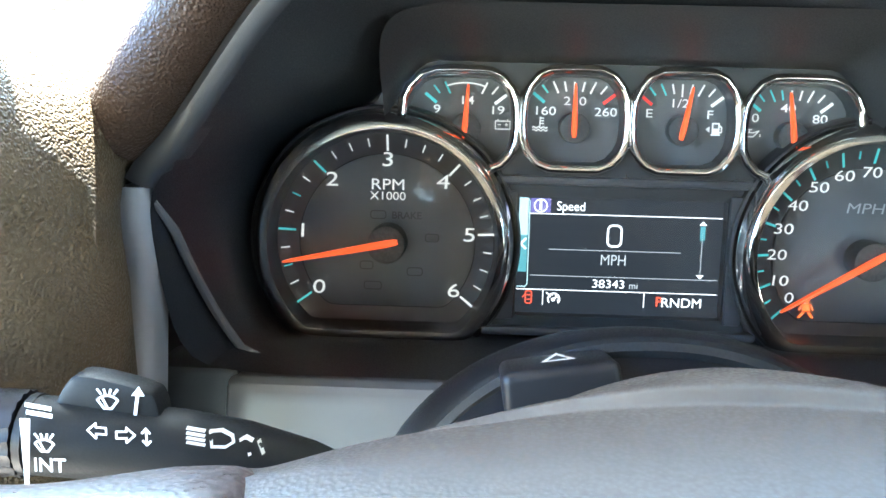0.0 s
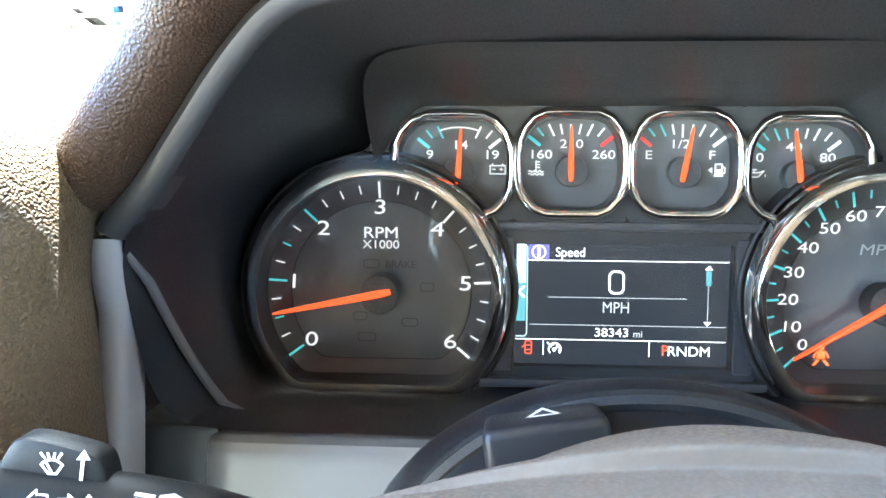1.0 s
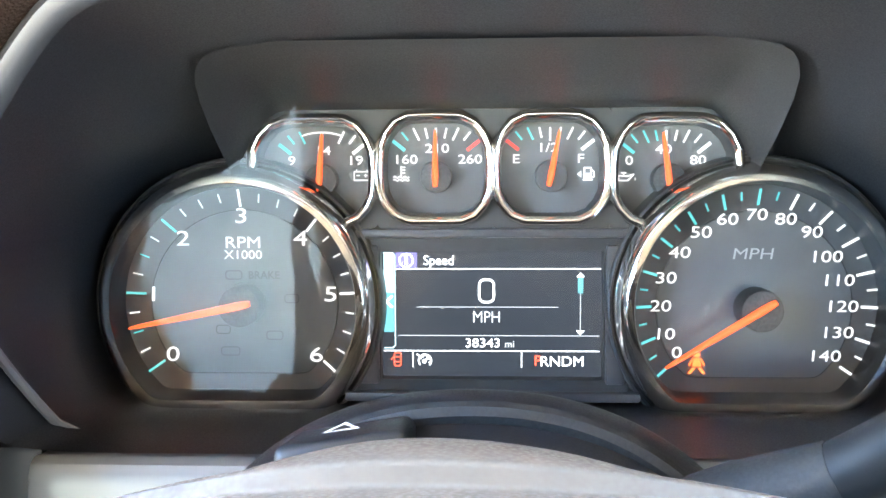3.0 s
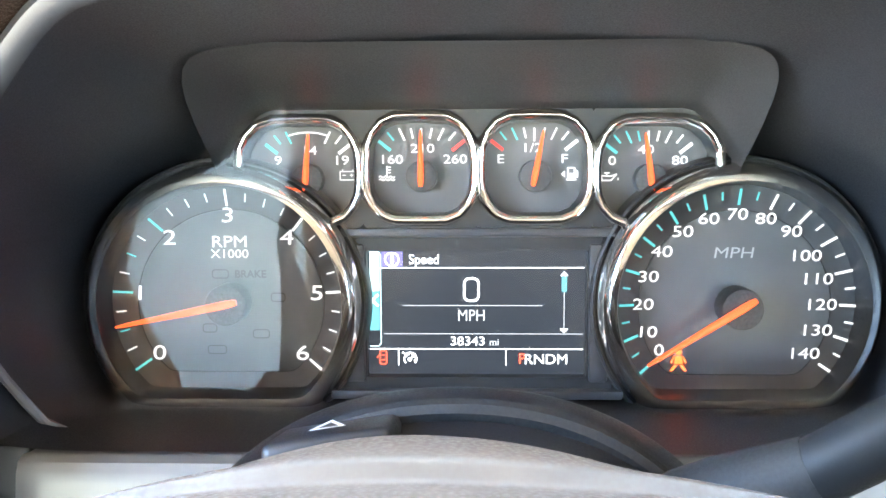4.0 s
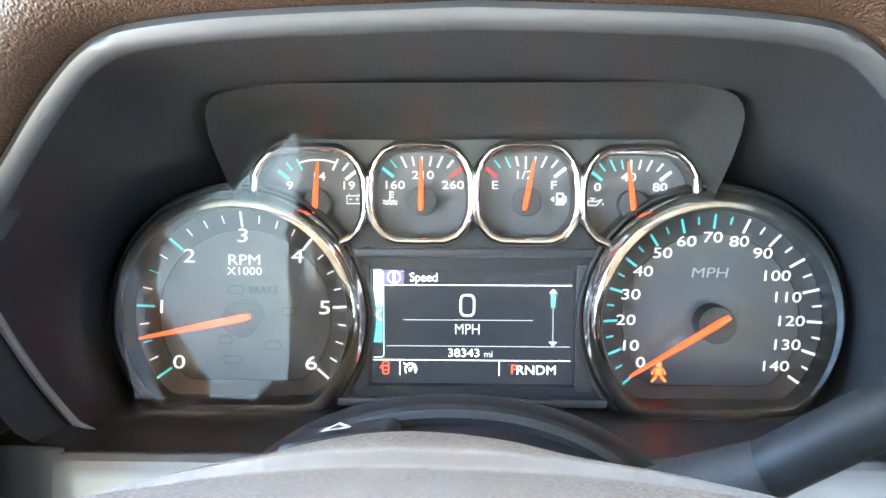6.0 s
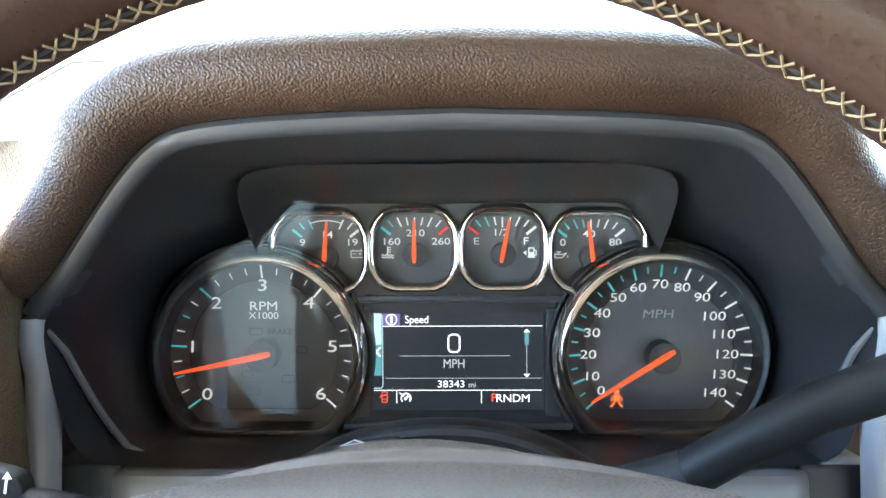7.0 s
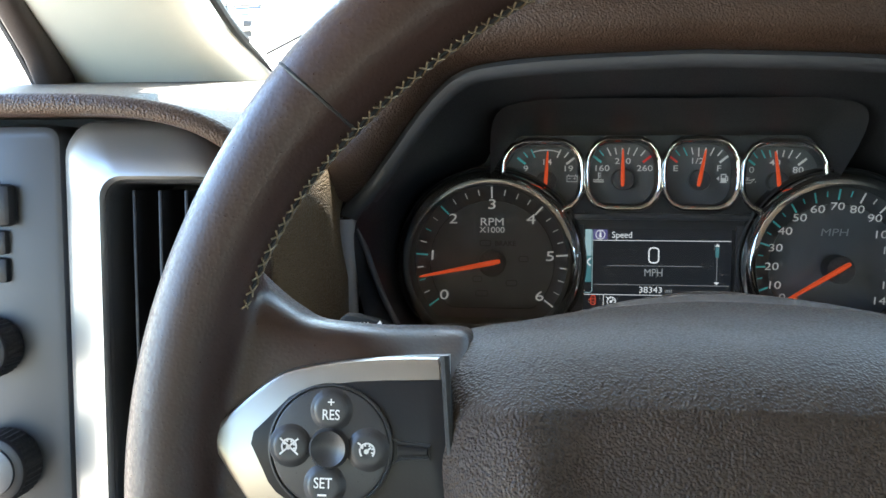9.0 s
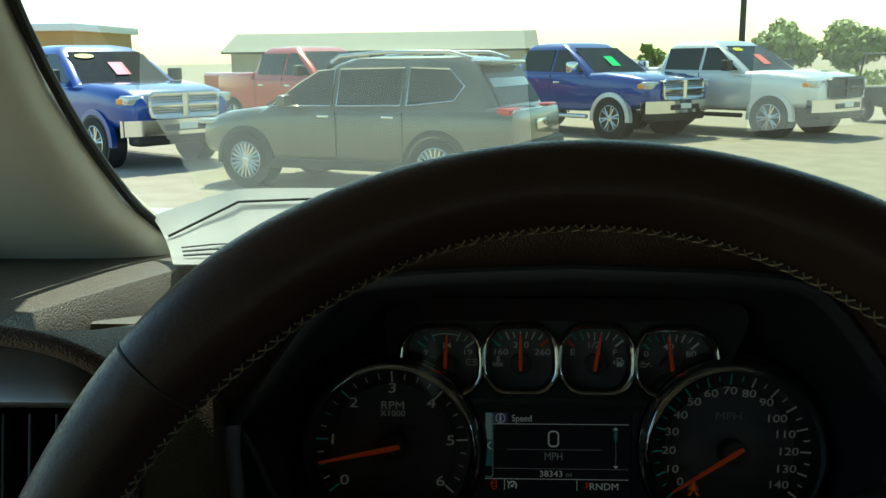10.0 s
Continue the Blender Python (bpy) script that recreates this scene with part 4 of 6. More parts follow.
def arch(x, top):
    k = min(1, abs(x + .006) / .098)
    return top - .085 * (1 - math.sqrt(max(0, 1 - k ** 2.2)))


rows = []
for y, top, w in ((-.090, -.0205, 1.0), (-.104, -.0165, 1.0), (-.112, -.0150, .99), (-.122, -.0158, .96), (-.131, -.0205, .93), (-.150, -.0225, .90), (-.185, -.0235, .86), (-.215, -.0245, .82)):
    rows.append([(-.006 + (-.098 + .196 * k / 40) * w, y, arch(-.006 + (-.098 + .196 * k / 40), top)) for k in range(41)] + [(.092 * w - .006, y, -.16), (-.098 * w, y, -.16)])
part("upper_shroud", loft(rows, True, True), COLUMN, column, "smooth black column shroud")
part("gasket", tube([(x * .9 - .0006, -.128, arch(x, -.0175)) for x in [-.098 + .196 * k / 40 for k in range(2, 39)]], .0035, 8), RUBBER, column, "black rubber gasket")
part("hub_sleeve", slab(disc_outline(.052, 40, -.0085, -.078), -.17, -.245), RUBBER, column)
# hazard button rides on the left flank of the shroud
HB = Matrix.Translation((-.039, -.150, -.0225)) @ Matrix.Rotation(radians(-9), 4, "Y")
bm = moved(box((-.0175, -.010, -.010), (.0175, .022, .0065), .003, segs=3), HB)
for v in bm.verts:
    if v.co.y > -.135:
        v.co.z -= .004
hazard = part("hazard_button", bm, COLUMN, column, "black hazard button with a white triangle")
bm = bmesh.new()
tri_o, tri_i = [(-.0052, -.0036), (.0052, -.0036), (0, .0056)], [(-.0031, -.0023), (.0031, -.0023), (0, .0031)]
vo = [bm.verts.new((x, y, .0069 - max(0, y - .015) * .1)) for x, y in tri_o]
vi = [bm.verts.new((x, y, .0069)) for x, y in tri_i]
for i in range(3):
    j = (i + 1) % 3
    bm.faces.new((vo[i], vo[j], vi[j], vi[i]))
part("triangle", moved(bm, HB @ Matrix.Rotation(radians(-2), 4, "X")), MARK_WHITE, hazard, "white warning triangle", flat=True)

# indicator and wiper stalk
stalk = thing("indicator_stalk", (-.095, -.19, -.022), "black indicator and wiper stalk with white symbols", "stalk")
ARM = [(-.075, -.178, -.052), (-.090, -.186, -.0385), (-.104, -.1935, -.0290), (-.118, -.1990, -.0228), (-.132, -.2030, -.0192), (-.168, -.205, -.0165)]
ARM_R = [.0085, .0088, .0090, .0092, .0094, .0098]
part("arm", tube(ARM, ARM_R, 24), LEVER, stalk, "smooth black stalk arm")


def on_arm(bm):
    """Lay a flat print on the front of the arm."""
    skin = BVHTree.FromBMesh(tube(ARM, ARM_R, 24))
    for v in bm.verts:
        hit = skin.ray_cast(Vector((v.co.x, -.30, v.co.z)), Vector((0, 1, 0)))
        v.co.y = (hit[0].y if hit[0] else -.199) - .0003
    return bm


part("collar", tube([(-.1665, -.205, -.0166), (-.1685, -.205, -.0165)], .0101, 20), COLUMN, stalk)
part("off_mark", strokes([[(-.1652, -.0062), (-.1596, -.0070)], [(-.1650, -.0080), (-.1594, -.0088)]], .0011, -.2130), MARK_WHITE, stalk, flat=True)
grip = bmesh.new()
rings = []
for i in range(25):
    x = -.169 - .048 * i / 24
    rings.append([(x, -.205 + (.0101 + (.0006 if (k % 2) else 0)) * math.cos(k * math.tau / 40) * (1 if i < 22 else .9), -.0163 + (.0101 + (.0006 if (k + i) % 2 else 0)) * math.sin(k * math.tau / 40) * (1 if i < 22 else .9)) for k in range(40)])
part("ribbed_grip", loft(rings, True, True, bm=grip), COLUMN, stalk, "ribbed black twist grip")
TAB = chaikin([(-.1650, -.0150), (-.1350, -.0165), (-.1362, -.0058), (-.1392, -.0036), (-.1552, .0000), (-.1590, -.0026)], 2)
tab = part("washer_tab", slab(TAB, -.199, -.207, .0012), LEVER, stalk, "black washer tab")


def wiper_symbol(x, z, s, y):
    lines = [arc(x, z - .6 * s, s * 1.2, 40, 140, 8), [(x - .92 * s, z + .17 * s), (x - .35 * s, z - .6 * s), (x + .35 * s, z - .6 * s), (x + .92 * s, z + .17 * s)], [(x, z - .6 * s), (x - .45 * s, z + .3 * s)]]
    lines += [[(x + d * s, z + .75 * s), (x + d * 1.5 * s, z + 1.15 * s)] for d in (-.6, -.2, .2, .6)]
    return strokes(lines, s * .22, y)


bm = wiper_symbol(-.1482, -.0068, .0027, -.2074)
strokes([[(-.1416, -.0098), (-.1408, -.0042)]], .0008, -.2074, bm)
patch([(-.1424, -.0050), (-.1392, -.0050), (-.1405, -.0026)], -.2074, bm)
part("washer_symbol", bm, MARK_WHITE, tab, flat=True)
yy = -.2140
ARROW = [(-.0006, .0002), (.0014, .0020), (.0014, .0010), (.0038, .0009), (.0038, -.0007), (.0014, -.0006), (.0014, -.0017), (-.0006, .0002)]
bm = strokes([[(-.1498 + x, -.0117 + z) for x, z in ARROW], [(-.1398 - x, -.0125 + z) for x, z in ARROW]], .00045, yy)
strokes([[(-.1366, -.0108), (-.1364, -.0144)], [(-.1373, -.0136), (-.1364, -.0146), (-.1355, -.0136)], [(-.1375, -.0117), (-.1366, -.0106), (-.1357, -.0117)]], .0005, yy, bm)
part("indicator_symbol", bm, MARK_WHITE, stalk, flat=True)
LAMP = (-.1247, -.0134)
bm = strokes([[(LAMP[0] - .0040 + .0002 * i, LAMP[1] + .0012 - .0009 * i), (LAMP[0] - .0002 + .0002 * i, LAMP[1] + .0002 - .0009 * i)] for i in range(4)], .0006, 0)
strokes([[(LAMP[0] + x, LAMP[1] + z) for x, z in ((.0010, .0000), (.0035, -.0002), (.0060, -.0014), (.0066, -.0026), (.0050, -.0034), (.0020, -.0030), (.0010, .0000))]], .0006, 0, bm)
strokes([[(LAMP[0] + .0105, LAMP[1] - .0056), (LAMP[0] + .0092, LAMP[1] - .0022)], [(LAMP[0] + .0080, LAMP[1] - .0024), (LAMP[0] + .0091, LAMP[1] - .0020), (LAMP[0] + .0106, LAMP[1] - .0028)], [(LAMP[0] + .0120, LAMP[1] - .0032), (LAMP[0] + .0134, LAMP[1] - .0058)]], .0007, 0, bm)
bm = on_arm(bm)
part("lamp_symbol", bm, MARK_WHITE, stalk, flat=True)
lettering("INT", .0033, -.1594, -.0203, -.2148, MARK_WHITE, stalk, "lettering", bold=.02)
part("wiper_symbol", wiper_symbol(-.1600, -.0150, .0024, -.2156), MARK_WHITE, stalk, flat=True)
part("level_mark", patch([(-.1650, -.0250), (-.1640, -.0250), (-.1630, -.0085), (-.1655, -.0085)], -.2158), MARK_WHITE, stalk, flat=True)

stalk.matrix_world = DASH @ Matrix.Translation((-.099, -.19, -.0295))

# column shift lever
lever = thing("shift_lever", (.07, -.18, -.03), "black satin column shift lever", "lever")
part("lever_arm", tube([(0.0689, -0.14, -0.0399), (0.0889, -0.151, -0.027), (0.1078, -0.159, -0.0128), (0.13, -0.167, 0.0014), (0.1579, -0.176, 0.0145), (0.1916, -0.187, 0.0299), (0.2312, -0.2, 0.0454)], [.0092, .0092, .0093, .0096, .0101, .0108, .0118], 16), LEVER, lever, "satin black lever arm")
part("lever_boot", tube([(.050, -.130, -.052), (0.0689, -0.14, -0.0399), (0.0889, -0.151, -0.027)], [.014, .013, .0095], 14), RUBBER, lever)

# ---- steering wheel ----
WHEEL = DASH @ Matrix.Translation((-.0117, -.3256, -.0378)) @ Matrix.Rotation(radians(-8.4), 4, "X")
wheel = thing("steering_wheel", (0, .05, -.02), "dark brown leather steering wheel with tan stitching", "steering wheel", m=WHEEL)
RM, RT = .1775, .0146


def on_rim(theta, phi, d=0.0):
    grip = .0032 * max(math.exp(-((theta - 128) / 17) ** 2), math.exp(-((theta - 52) / 17) ** 2))
    a, r = radians(theta), RT + grip + d
    k = RM + r * math.cos(radians(phi))
    return (k * math.cos(a), r * math.sin(radians(phi)), k * math.sin(a))


rim_bm = loft([[on_rim(t, 360 * k / 32) for k in range(32)] for t in range(0, 361, 2)])
SPOKE = [(-.176, .080), (-.1585, .063), (-.149, .0545), (-.137, .0470), (-.115, .0452), (-.086, .0452), (-.082, -.026), (-.125, -.0190), (-.150, -.026), (-.164, -.040), (-.178, -.060)]
for s in (1, -1):
    line = [(s * x, z) for x, z in SPOKE]
    arm = slab(line if s < 0 else line[::-1], .030, .0005, .008)
    bmesh.ops.subdivide_edges(arm, edges=[e for e in arm.edges if e.calc_length() > .02], cuts=4)
    for v in arm.verts:
        k = max(0, min(1, (.122 - abs(v.co.x)) / .03)) * max(0, min(1, (v.co.z - .025) / .012))
        v.co.y += .020 * k * k * (3 - 2 * k)
    merge(rim_bm, arm)
rim = part("rim", rim_bm, WHEEL_LEATHER, wheel, "smooth dark brown leather rim")
md = rim.modifiers.new("blend", "REMESH")
md.mode, md.voxel_size, md.use_smooth_shade = "VOXEL", .0022, True
md = rim.modifiers.new("ease", "SMOOTH")
md.factor, md.iterations = .5, 20
stitch = bmesh.new()
t, side = 19.0, 1
PHI = 189
while t < 161:
    for p0, p1, d0, d1 in ((PHI - 10, PHI + 9, 0, 1.35), (PHI + 9, PHI - 10, .3, 1.65)):
        a, b = on_rim(t + d0, p0, .0001), on_rim(t + d1, p1, .0001)
        m3 = on_rim(t + (d0 + d1) / 2, PHI, .0006)
        merge(stitch, tube([a, m3, b], .00034, 5))
    t += 1.65
part("stitching", stitch, STITCH, wheel, "tan cross stitching inside the rim", angle=60)
part("stitch_groove", tube([on_rim(t, PHI, -.0004) for t in range(18, 163, 2)], .0007, 6), RUBBER, wheel)
for th in (139, 41):
    part("rim_seam", tube([on_rim(th, 15 * k, -.0005) for k in range(24)], .0007, 6, closed=True), RUBBER, wheel, "pressed leather seam")

# airbag cover
PROFILE = [(.075, .018), (.086, .043), (.0875, .0535), (.084, .0580), (.074, .0590), (.0645, .0580), (.0620, .0571), (.0606, .0553), (.0588, .0547), (.0550, .0545), (.034, .0500), (.018, .0445), (.006, .0385), (-.003, .0320), (-.0095, .0240), (-.0140, .0130), (-.0175, -.002), (-.0195, -.020), (-.0190, -.042), (-.0150, -.064), (-.004, -.078), (.03, -.082)]
rows = []
NU = 48
for i in range(NU + 1):
    e = -1 + 2 * i / NU
    e = math.copysign(1 - (1 - abs(e)) ** 1.35, e)
    row = []
    for y, v in PROFILE:
        back = max(0, min(1, (y - .005) / .07)) if v > 0 else 0
        half = (.0985 - .0075 * max(0, min(1, (.03 - v) / .05)) - .030 * max(0, min(1, (-.02 - v) / .055)) ** 1.5) * (1 - .05 * back)
        edge = max(0, (abs(e) - .66) / .34)
        ridge = .0070 * math.exp(-((abs(e) - .70) / .13) ** 2) * max(0, min(1, (.036 - v) / .014)) * (y < .03)
        row.append((e * half, y - ridge + .005 * e * e + .011 * edge ** 6, v - (.0045 + (.052 * back ** 5 if e < 0 else .034 * back ** 6)) * e * e * (1 if v > 0 else -.3) - .003 * edge ** 2 * (1 if v > 0 else -1)))
    rows.append(row)
pad = part("airbag_cover", loft(rows, True, True, close=True), PAD_VINYL, wheel, "pebbled dark brown airbag cover", angle=60)


def inset(pts, d):
    """A closed line with every side moved inwards by d, corners kept sharp (the line runs counter-clockwise)."""
    out, n = [], len(pts)
    for i in range(n):
        a, b, c = Vector(pts[i - 1]), Vector(pts[i]), Vector(pts[(i + 1) % n])
        u, v = (b - a).normalized(), (c - b).normalized()
        nu, nv = Vector((-u.y, u.x)), Vector((-v.y, v.x))
        k = d / max(.2, 1 + nu.dot(nv))
        out.append(tuple(b + k * (nu + nv)))
    return out


EMBLEM = [(-.0123, .0113), (.0121, .0112), (.0108, .0064), (.0345, .0062), (.0262, -.0062), (.0112, -.0062), (.0123, -.0112), (-.0128, -.0112), (-.0112, -.0062), (-.0345, -.0062), (-.0252, .0066), (-.0105, .0066)][::-1]
EMBLEM = [(.0053 + x, -.0130 + z) for x, z in EMBLEM]
emblem = part("emblem", loft([[(x, y, z) for x, z in inset(EMBLEM, d)] for d, y in ((0, -.0140), (0, -.0206), (.0005, -.0214), (.0029, -.0236), (.0031, -.0226))], cap0=True, cap1=True), CHROME, wheel, "chrome cross-shaped emblem with gold fill", flat=True)
part("emblem_fill", slab(inset(EMBLEM, .0030), -.0220, -.0229), GOLD, emblem, "gold mesh fill", flat=True)

TRIM_O = [(-.0925, .0366), (-.110, .0363), (-.123, .0349), (-.136, .0330), (-.1448, .0302), (-.1550, .0222), (-.1668, .0108), (-.1595, .0002), (-.1525, -.0094), (-.1475, -.0133), (-.127, -.0170), (-.106, -.0200), (-.086, -.0248)]
TRIM_I = [(-.0928, .0299), (-.1162, .0291), (-.1295, .0274), (-.1385, .0252), (-.1455, .0182), (-.1530, .0109), (-.1488, .0028), (-.1452, -.0044), (-.1390, -.0086), (-.1189, -.0138), (-.0868, -.0218)]


for s in (1, -1):
    flip = (lambda L: L) if s > 0 else (lambda L: [(-x, z) for x, z in L][::-1])
    trim = part("spoke_trim", slab(flip(soften(TRIM_O, 2)), .016, -.0030, .0022), SATIN, wheel, "brushed silver spoke trim")
    part("switch_plate", slab(flip(soften(TRIM_I, 1)), .010, -.0036, .0008), COLUMN, trim, "black switch plate")
    # Black strip laid in for the shade of the open gap.
    part("gap_seal", tube([(-s * .0925, -.0042, .0370), (-s * .0905, -.0044, .012), (-s * .0868, -.0042, -.0200)], .0014, 8), RUBBER, trim, "black gap beside the airbag cover")
    if s < 0:
        continue
    CX, CZ = -.1268, .0088
    pad_disc = part("button_disc", slab(disc_outline(.0182, 64, CX, CZ), .006, -.0050, .0012), SWITCH, trim, "round black cruise control pad")
    part("disc_groove", sweep(disc_outline(.0187, 64, CX, CZ), [(.0005, -.0034), (.0004, -.0047), (-.0002, -.0050), (-.0006, -.0044)]), BLACK, trim, "fine raised edge round the pad")
    part("thumb_button", loft([[(CX + r * math.cos(k * math.tau / 32), y, CZ + r * math.sin(k * math.tau / 32)) for k in range(32)] for r, y in ((.0062, -.0048), (.0060, -.0066), (.0053, -.0076), (.0042, -.0069), (.0020, -.0060), (.0003, -.0058))], cap1=True), SWITCH, pad_disc, "dished centre button")
    for dx, dz in ((.0004, .0113), (-.0120, .0003), (.0118, -.0003), (-.0012, -.0112)):
        part("push_button", loft([[(CX + dx + r * math.cos(k * math.tau / 24), y, CZ + dz + r * math.sin(k * math.tau / 24)) for k in range(24)] for r, y in ((.0068, -.0049), (.0062, -.0052), (.0055, -.0059), (.0047, -.0064), (.0038, -.0066), (.0020, -.0065), (.0004, -.0064))], cap1=True), SWITCH, pad_disc, "round black push button")
    yb = -.0069
    lettering("RES", .0030, CX + .0006, CZ + .0099, yb, MARK_WHITE, pad_disc, "lettering", wide=.82, bold=.015)
    lettering("+", .0028, CX + .0006, CZ + .0136, yb, MARK_WHITE, pad_disc, "lettering")
    lettering("SET", .0031, CX - .0014, CZ - .0104, yb, MARK_WHITE, pad_disc, "lettering", wide=.82, bold=.015)
    part("minus_mark", strokes([[(CX - .0028, CZ - .0138), (CX - .0004, CZ - .0138)]], .0006, yb), MARK_WHITE, pad_disc, flat=True)
    part("cruise_symbol", cruise_symbol(CX + .0118, CZ - .0003, .0022, .00055, yb), MARK_WHITE, pad_disc, flat=True)
    bm = cruise_symbol(CX - .0120, CZ + .0003, .0022, .00055, yb)
    strokes([[(CX - .0147, CZ - .0020), (CX - .0093, CZ + .0026)], [(CX - .0147, CZ + .0026), (CX - .0093, CZ - .0020)]], .00055, yb, bm)
    part("cancel_symbol", bm, MARK_WHITE, pad_disc, flat=True)
    part("slot", tube([(CX + .0160, -.0038, CZ + .0085), (CX + .0190, -.0038, CZ + .0030), (CX + .0215, -.0038, CZ + .0022), (CX + .0303, -.0038, CZ + .0014), (CX + .0303, -.0038, CZ - .0025), (CX + .0215, -.0038, CZ - .0030), (CX + .0185, -.0038, CZ - .0045), (CX + .0155, -.0038, CZ - .0095)], .00045, 6), BLACK, trim, "raised outline of the rocker")
    part("rocker", slab([(CX + .0205, CZ - .0022), (CX + .0296, CZ - .0017), (CX + .0296, CZ + .0007), (CX + .0205, CZ + .0014)], .002, -.0044, .0006), COLUMN, trim)

# ---- cab shell ----
EYE4 = Matrix.Identity(4)
floor = solo("floor", box((-.51, -2.35, .70), (1.25, .55, .75)), CAB_TRIM, "dark brown cab floor", "floor", "structure", m=EYE4)
# Unseen front edge, notched and drawn so sun falls in a narrow strip.
SUN_EDGE = [(-.51, .085), (-.318, .085), (-.306, .05), (-.285, .05), (-.272, .078), (.40, .10), (.95, .08), (1.06, -.05), (1.25, -.08)]
roof_bm = loft([[(x, y, z) for x, y in [(-.51, -2.35)] + SUN_EDGE + [(1.25, -2.35)]] for z in (1.80, 1.86)], True, True)
solo("ceiling", roof_bm, HEADLINER, "beige cab headliner", "headliner", "structure", m=EYE4)


def cab_side(x0, x1, door=False):
    bm = box((x0, -2.35, .70), (x1, -.58 if door else .62, 1.22))
    if door:
        box((x0, -.14, .70), (x1, .62, 1.22), 0, bm)
    box((x0, -2.35, 1.765), (x1, -.19, 1.82), 0, bm)
    return bm


# Unseen; its door opening is cut short to block light like a body.
solo("wall_left", cab_side(-.51, -.45, True), CAB_BEIGE, "dark brown driver side with its front door open", "cab wall", "structure", m=EYE4)
solo("wall_right", cab_side(1.19, 1.25), CAB_TRIM, "dark brown passenger side doors below open windows", "cab wall", "structure", m=EYE4)
bm = box((-.51, -2.41, .70), (1.25, -2.35, 1.24))
for x0, x1, z0, z1 in ((-.51, 1.25, 1.68, 1.86), (-.51, -.36, 1.24, 1.68), (1.10, 1.25, 1.24, 1.68)):
    box((x0, -2.41, z0), (x1, -2.35, z1), 0, bm)
solo("wall_rear", bm, CAB_TRIM, "dark brown rear cab wall round the back window", "cab wall", "structure", m=EYE4)
solo("wall_front", box((-.51, .50, .70), (1.25, .56, 1.36)), CAB_TRIM, "dark firewall below the windshield", "cab wall", "structure", m=EYE4)


def beam(axis, wide, deep, n=20, lean=0.0):
    """A soft-edged beam along points (x, y, z), with width in x and depth square to it."""
    rings = []
    for i, p in enumerate(axis):
        a, b = Vector(axis[max(i - 1, 0)]), Vector(axis[min(i + 1, len(axis) - 1)])
        t = (b - a).normalized()
        u = Vector((1, 0, 0))
        v = t.cross(u).normalized()
        w = wide[i] / 2
        d = deep / 2
        ring = []
        for k in range(n):
            c, s = math.cos(k * math.tau / n), math.sin(k * math.tau / n)
            ring.append(tuple(Vector(p) + u * w * math.copysign(abs(c) ** .6, c) + v * d * math.copysign(abs(s) ** .6, s)))
        rings.append(ring)
    return loft(rings, True, True)


# Unseen left pane: dims side light and gives the lens its bright veil.
tp = bmesh.new()
tp.faces.new([tp.verts.new(p) for p in ((-.475, -2.35, 1.22), (-.475, -.58, 1.22), (-.475, -.58, 1.765), (-.475, -2.35, 1.765))])
# Unseen back window, added to light the wheel and dials from behind.
rp = bmesh.new()
rp.faces.new([rp.verts.new(p) for p in ((-.36, -2.38, 1.24), (1.10, -2.38, 1.24), (1.10, -2.38, 1.68), (-.36, -2.38, 1.68))])
solo("window_rear", rp, REAR_GLASS, "tinted back window glass", "window", "structure", m=EYE4, turn=False)
solo("window_left", tp, TINTED, "dark tinted side window glass", "window", "structure", m=EYE4, turn=False)
# Unseen right pane, added almost black to hold back light from the right.
tp = bmesh.new()
tp.faces.new([tp.verts.new(p) for p in ((1.215, -.15, 1.22), (1.215, -2.35, 1.22), (1.215, -2.35, 1.70), (1.215, -.15, 1.70))])
solo("window_right", tp, SIDE_GLASS, "dark tinted side window glass", "window", "structure", m=EYE4, turn=False)
pillar = thing("windshield_pillar", (-.35, .14, 1.44), "beige fabric-covered windshield pillar", "pillar", m=EYE4)
part("trim", beam([(-.339, .17, 1.40), (-.3530, .115, 1.455), (-.3580, .05, 1.51), (-.355, -.03, 1.585), (-.350, -.10, 1.68), (-.345, -.17, 1.83)], [.208, .163, .126, .110, .108, .11], .05), PILLAR, pillar, "beige woven pillar trim")
part("window_seal", beam([(-.420, .06, 1.455), (-.416, .035, 1.495), (-.414, .0, 1.540), (-.412, -.06, 1.62), (-.41, -.16, 1.80)], [.020, .020, .021, .024, .026], .03), WINDOW_SEAL, pillar, "dark brown rubber window seal")
part("seal_lip", tube([(-.427, .055, 1.455), (-.426, .025, 1.50), (-.426, -.05, 1.60), (-.424, -.16, 1.80)], .006, 8), RUBBER, pillar, "black seal lip")
part("glass_seal", tube(soften([(-.222, .150, 1.448), (-.252, .135, 1.449), (-.2665, .113, 1.458), (-.280, .080, 1.485), (-.2915, .05, 1.512), (-.2965, -.03, 1.588), (-.2925, -.10, 1.68)], 2), .0034, 8), RUBBER, pillar, "black windshield seal")
pillar2 = thing("windshield_pillar", (1.08, .14, 1.44), "beige fabric-covered windshield pillar", "pillar", m=EYE4)
part("trim", beam([(1.085, .17, 1.40), (1.085, .05, 1.51), (1.085, -.04, 1.585), (1.08, -.30, 1.83)], [.13, .104, .102, .10], .06), PILLAR, pillar2)

ws = bmesh.new()
wv = [ws.verts.new(p) for p in ((-.36, .50, 1.40), (1.10, .50, 1.40), (1.08, -.093, 1.80), (-.34, -.093, 1.80))]
ws.faces.new(wv)
windshield = solo("windshield", ws, WINDSHIELD, "green-tinted windshield glass", "windshield", "structure", m=EYE4, turn=False)
windshield.visible_shadow = False

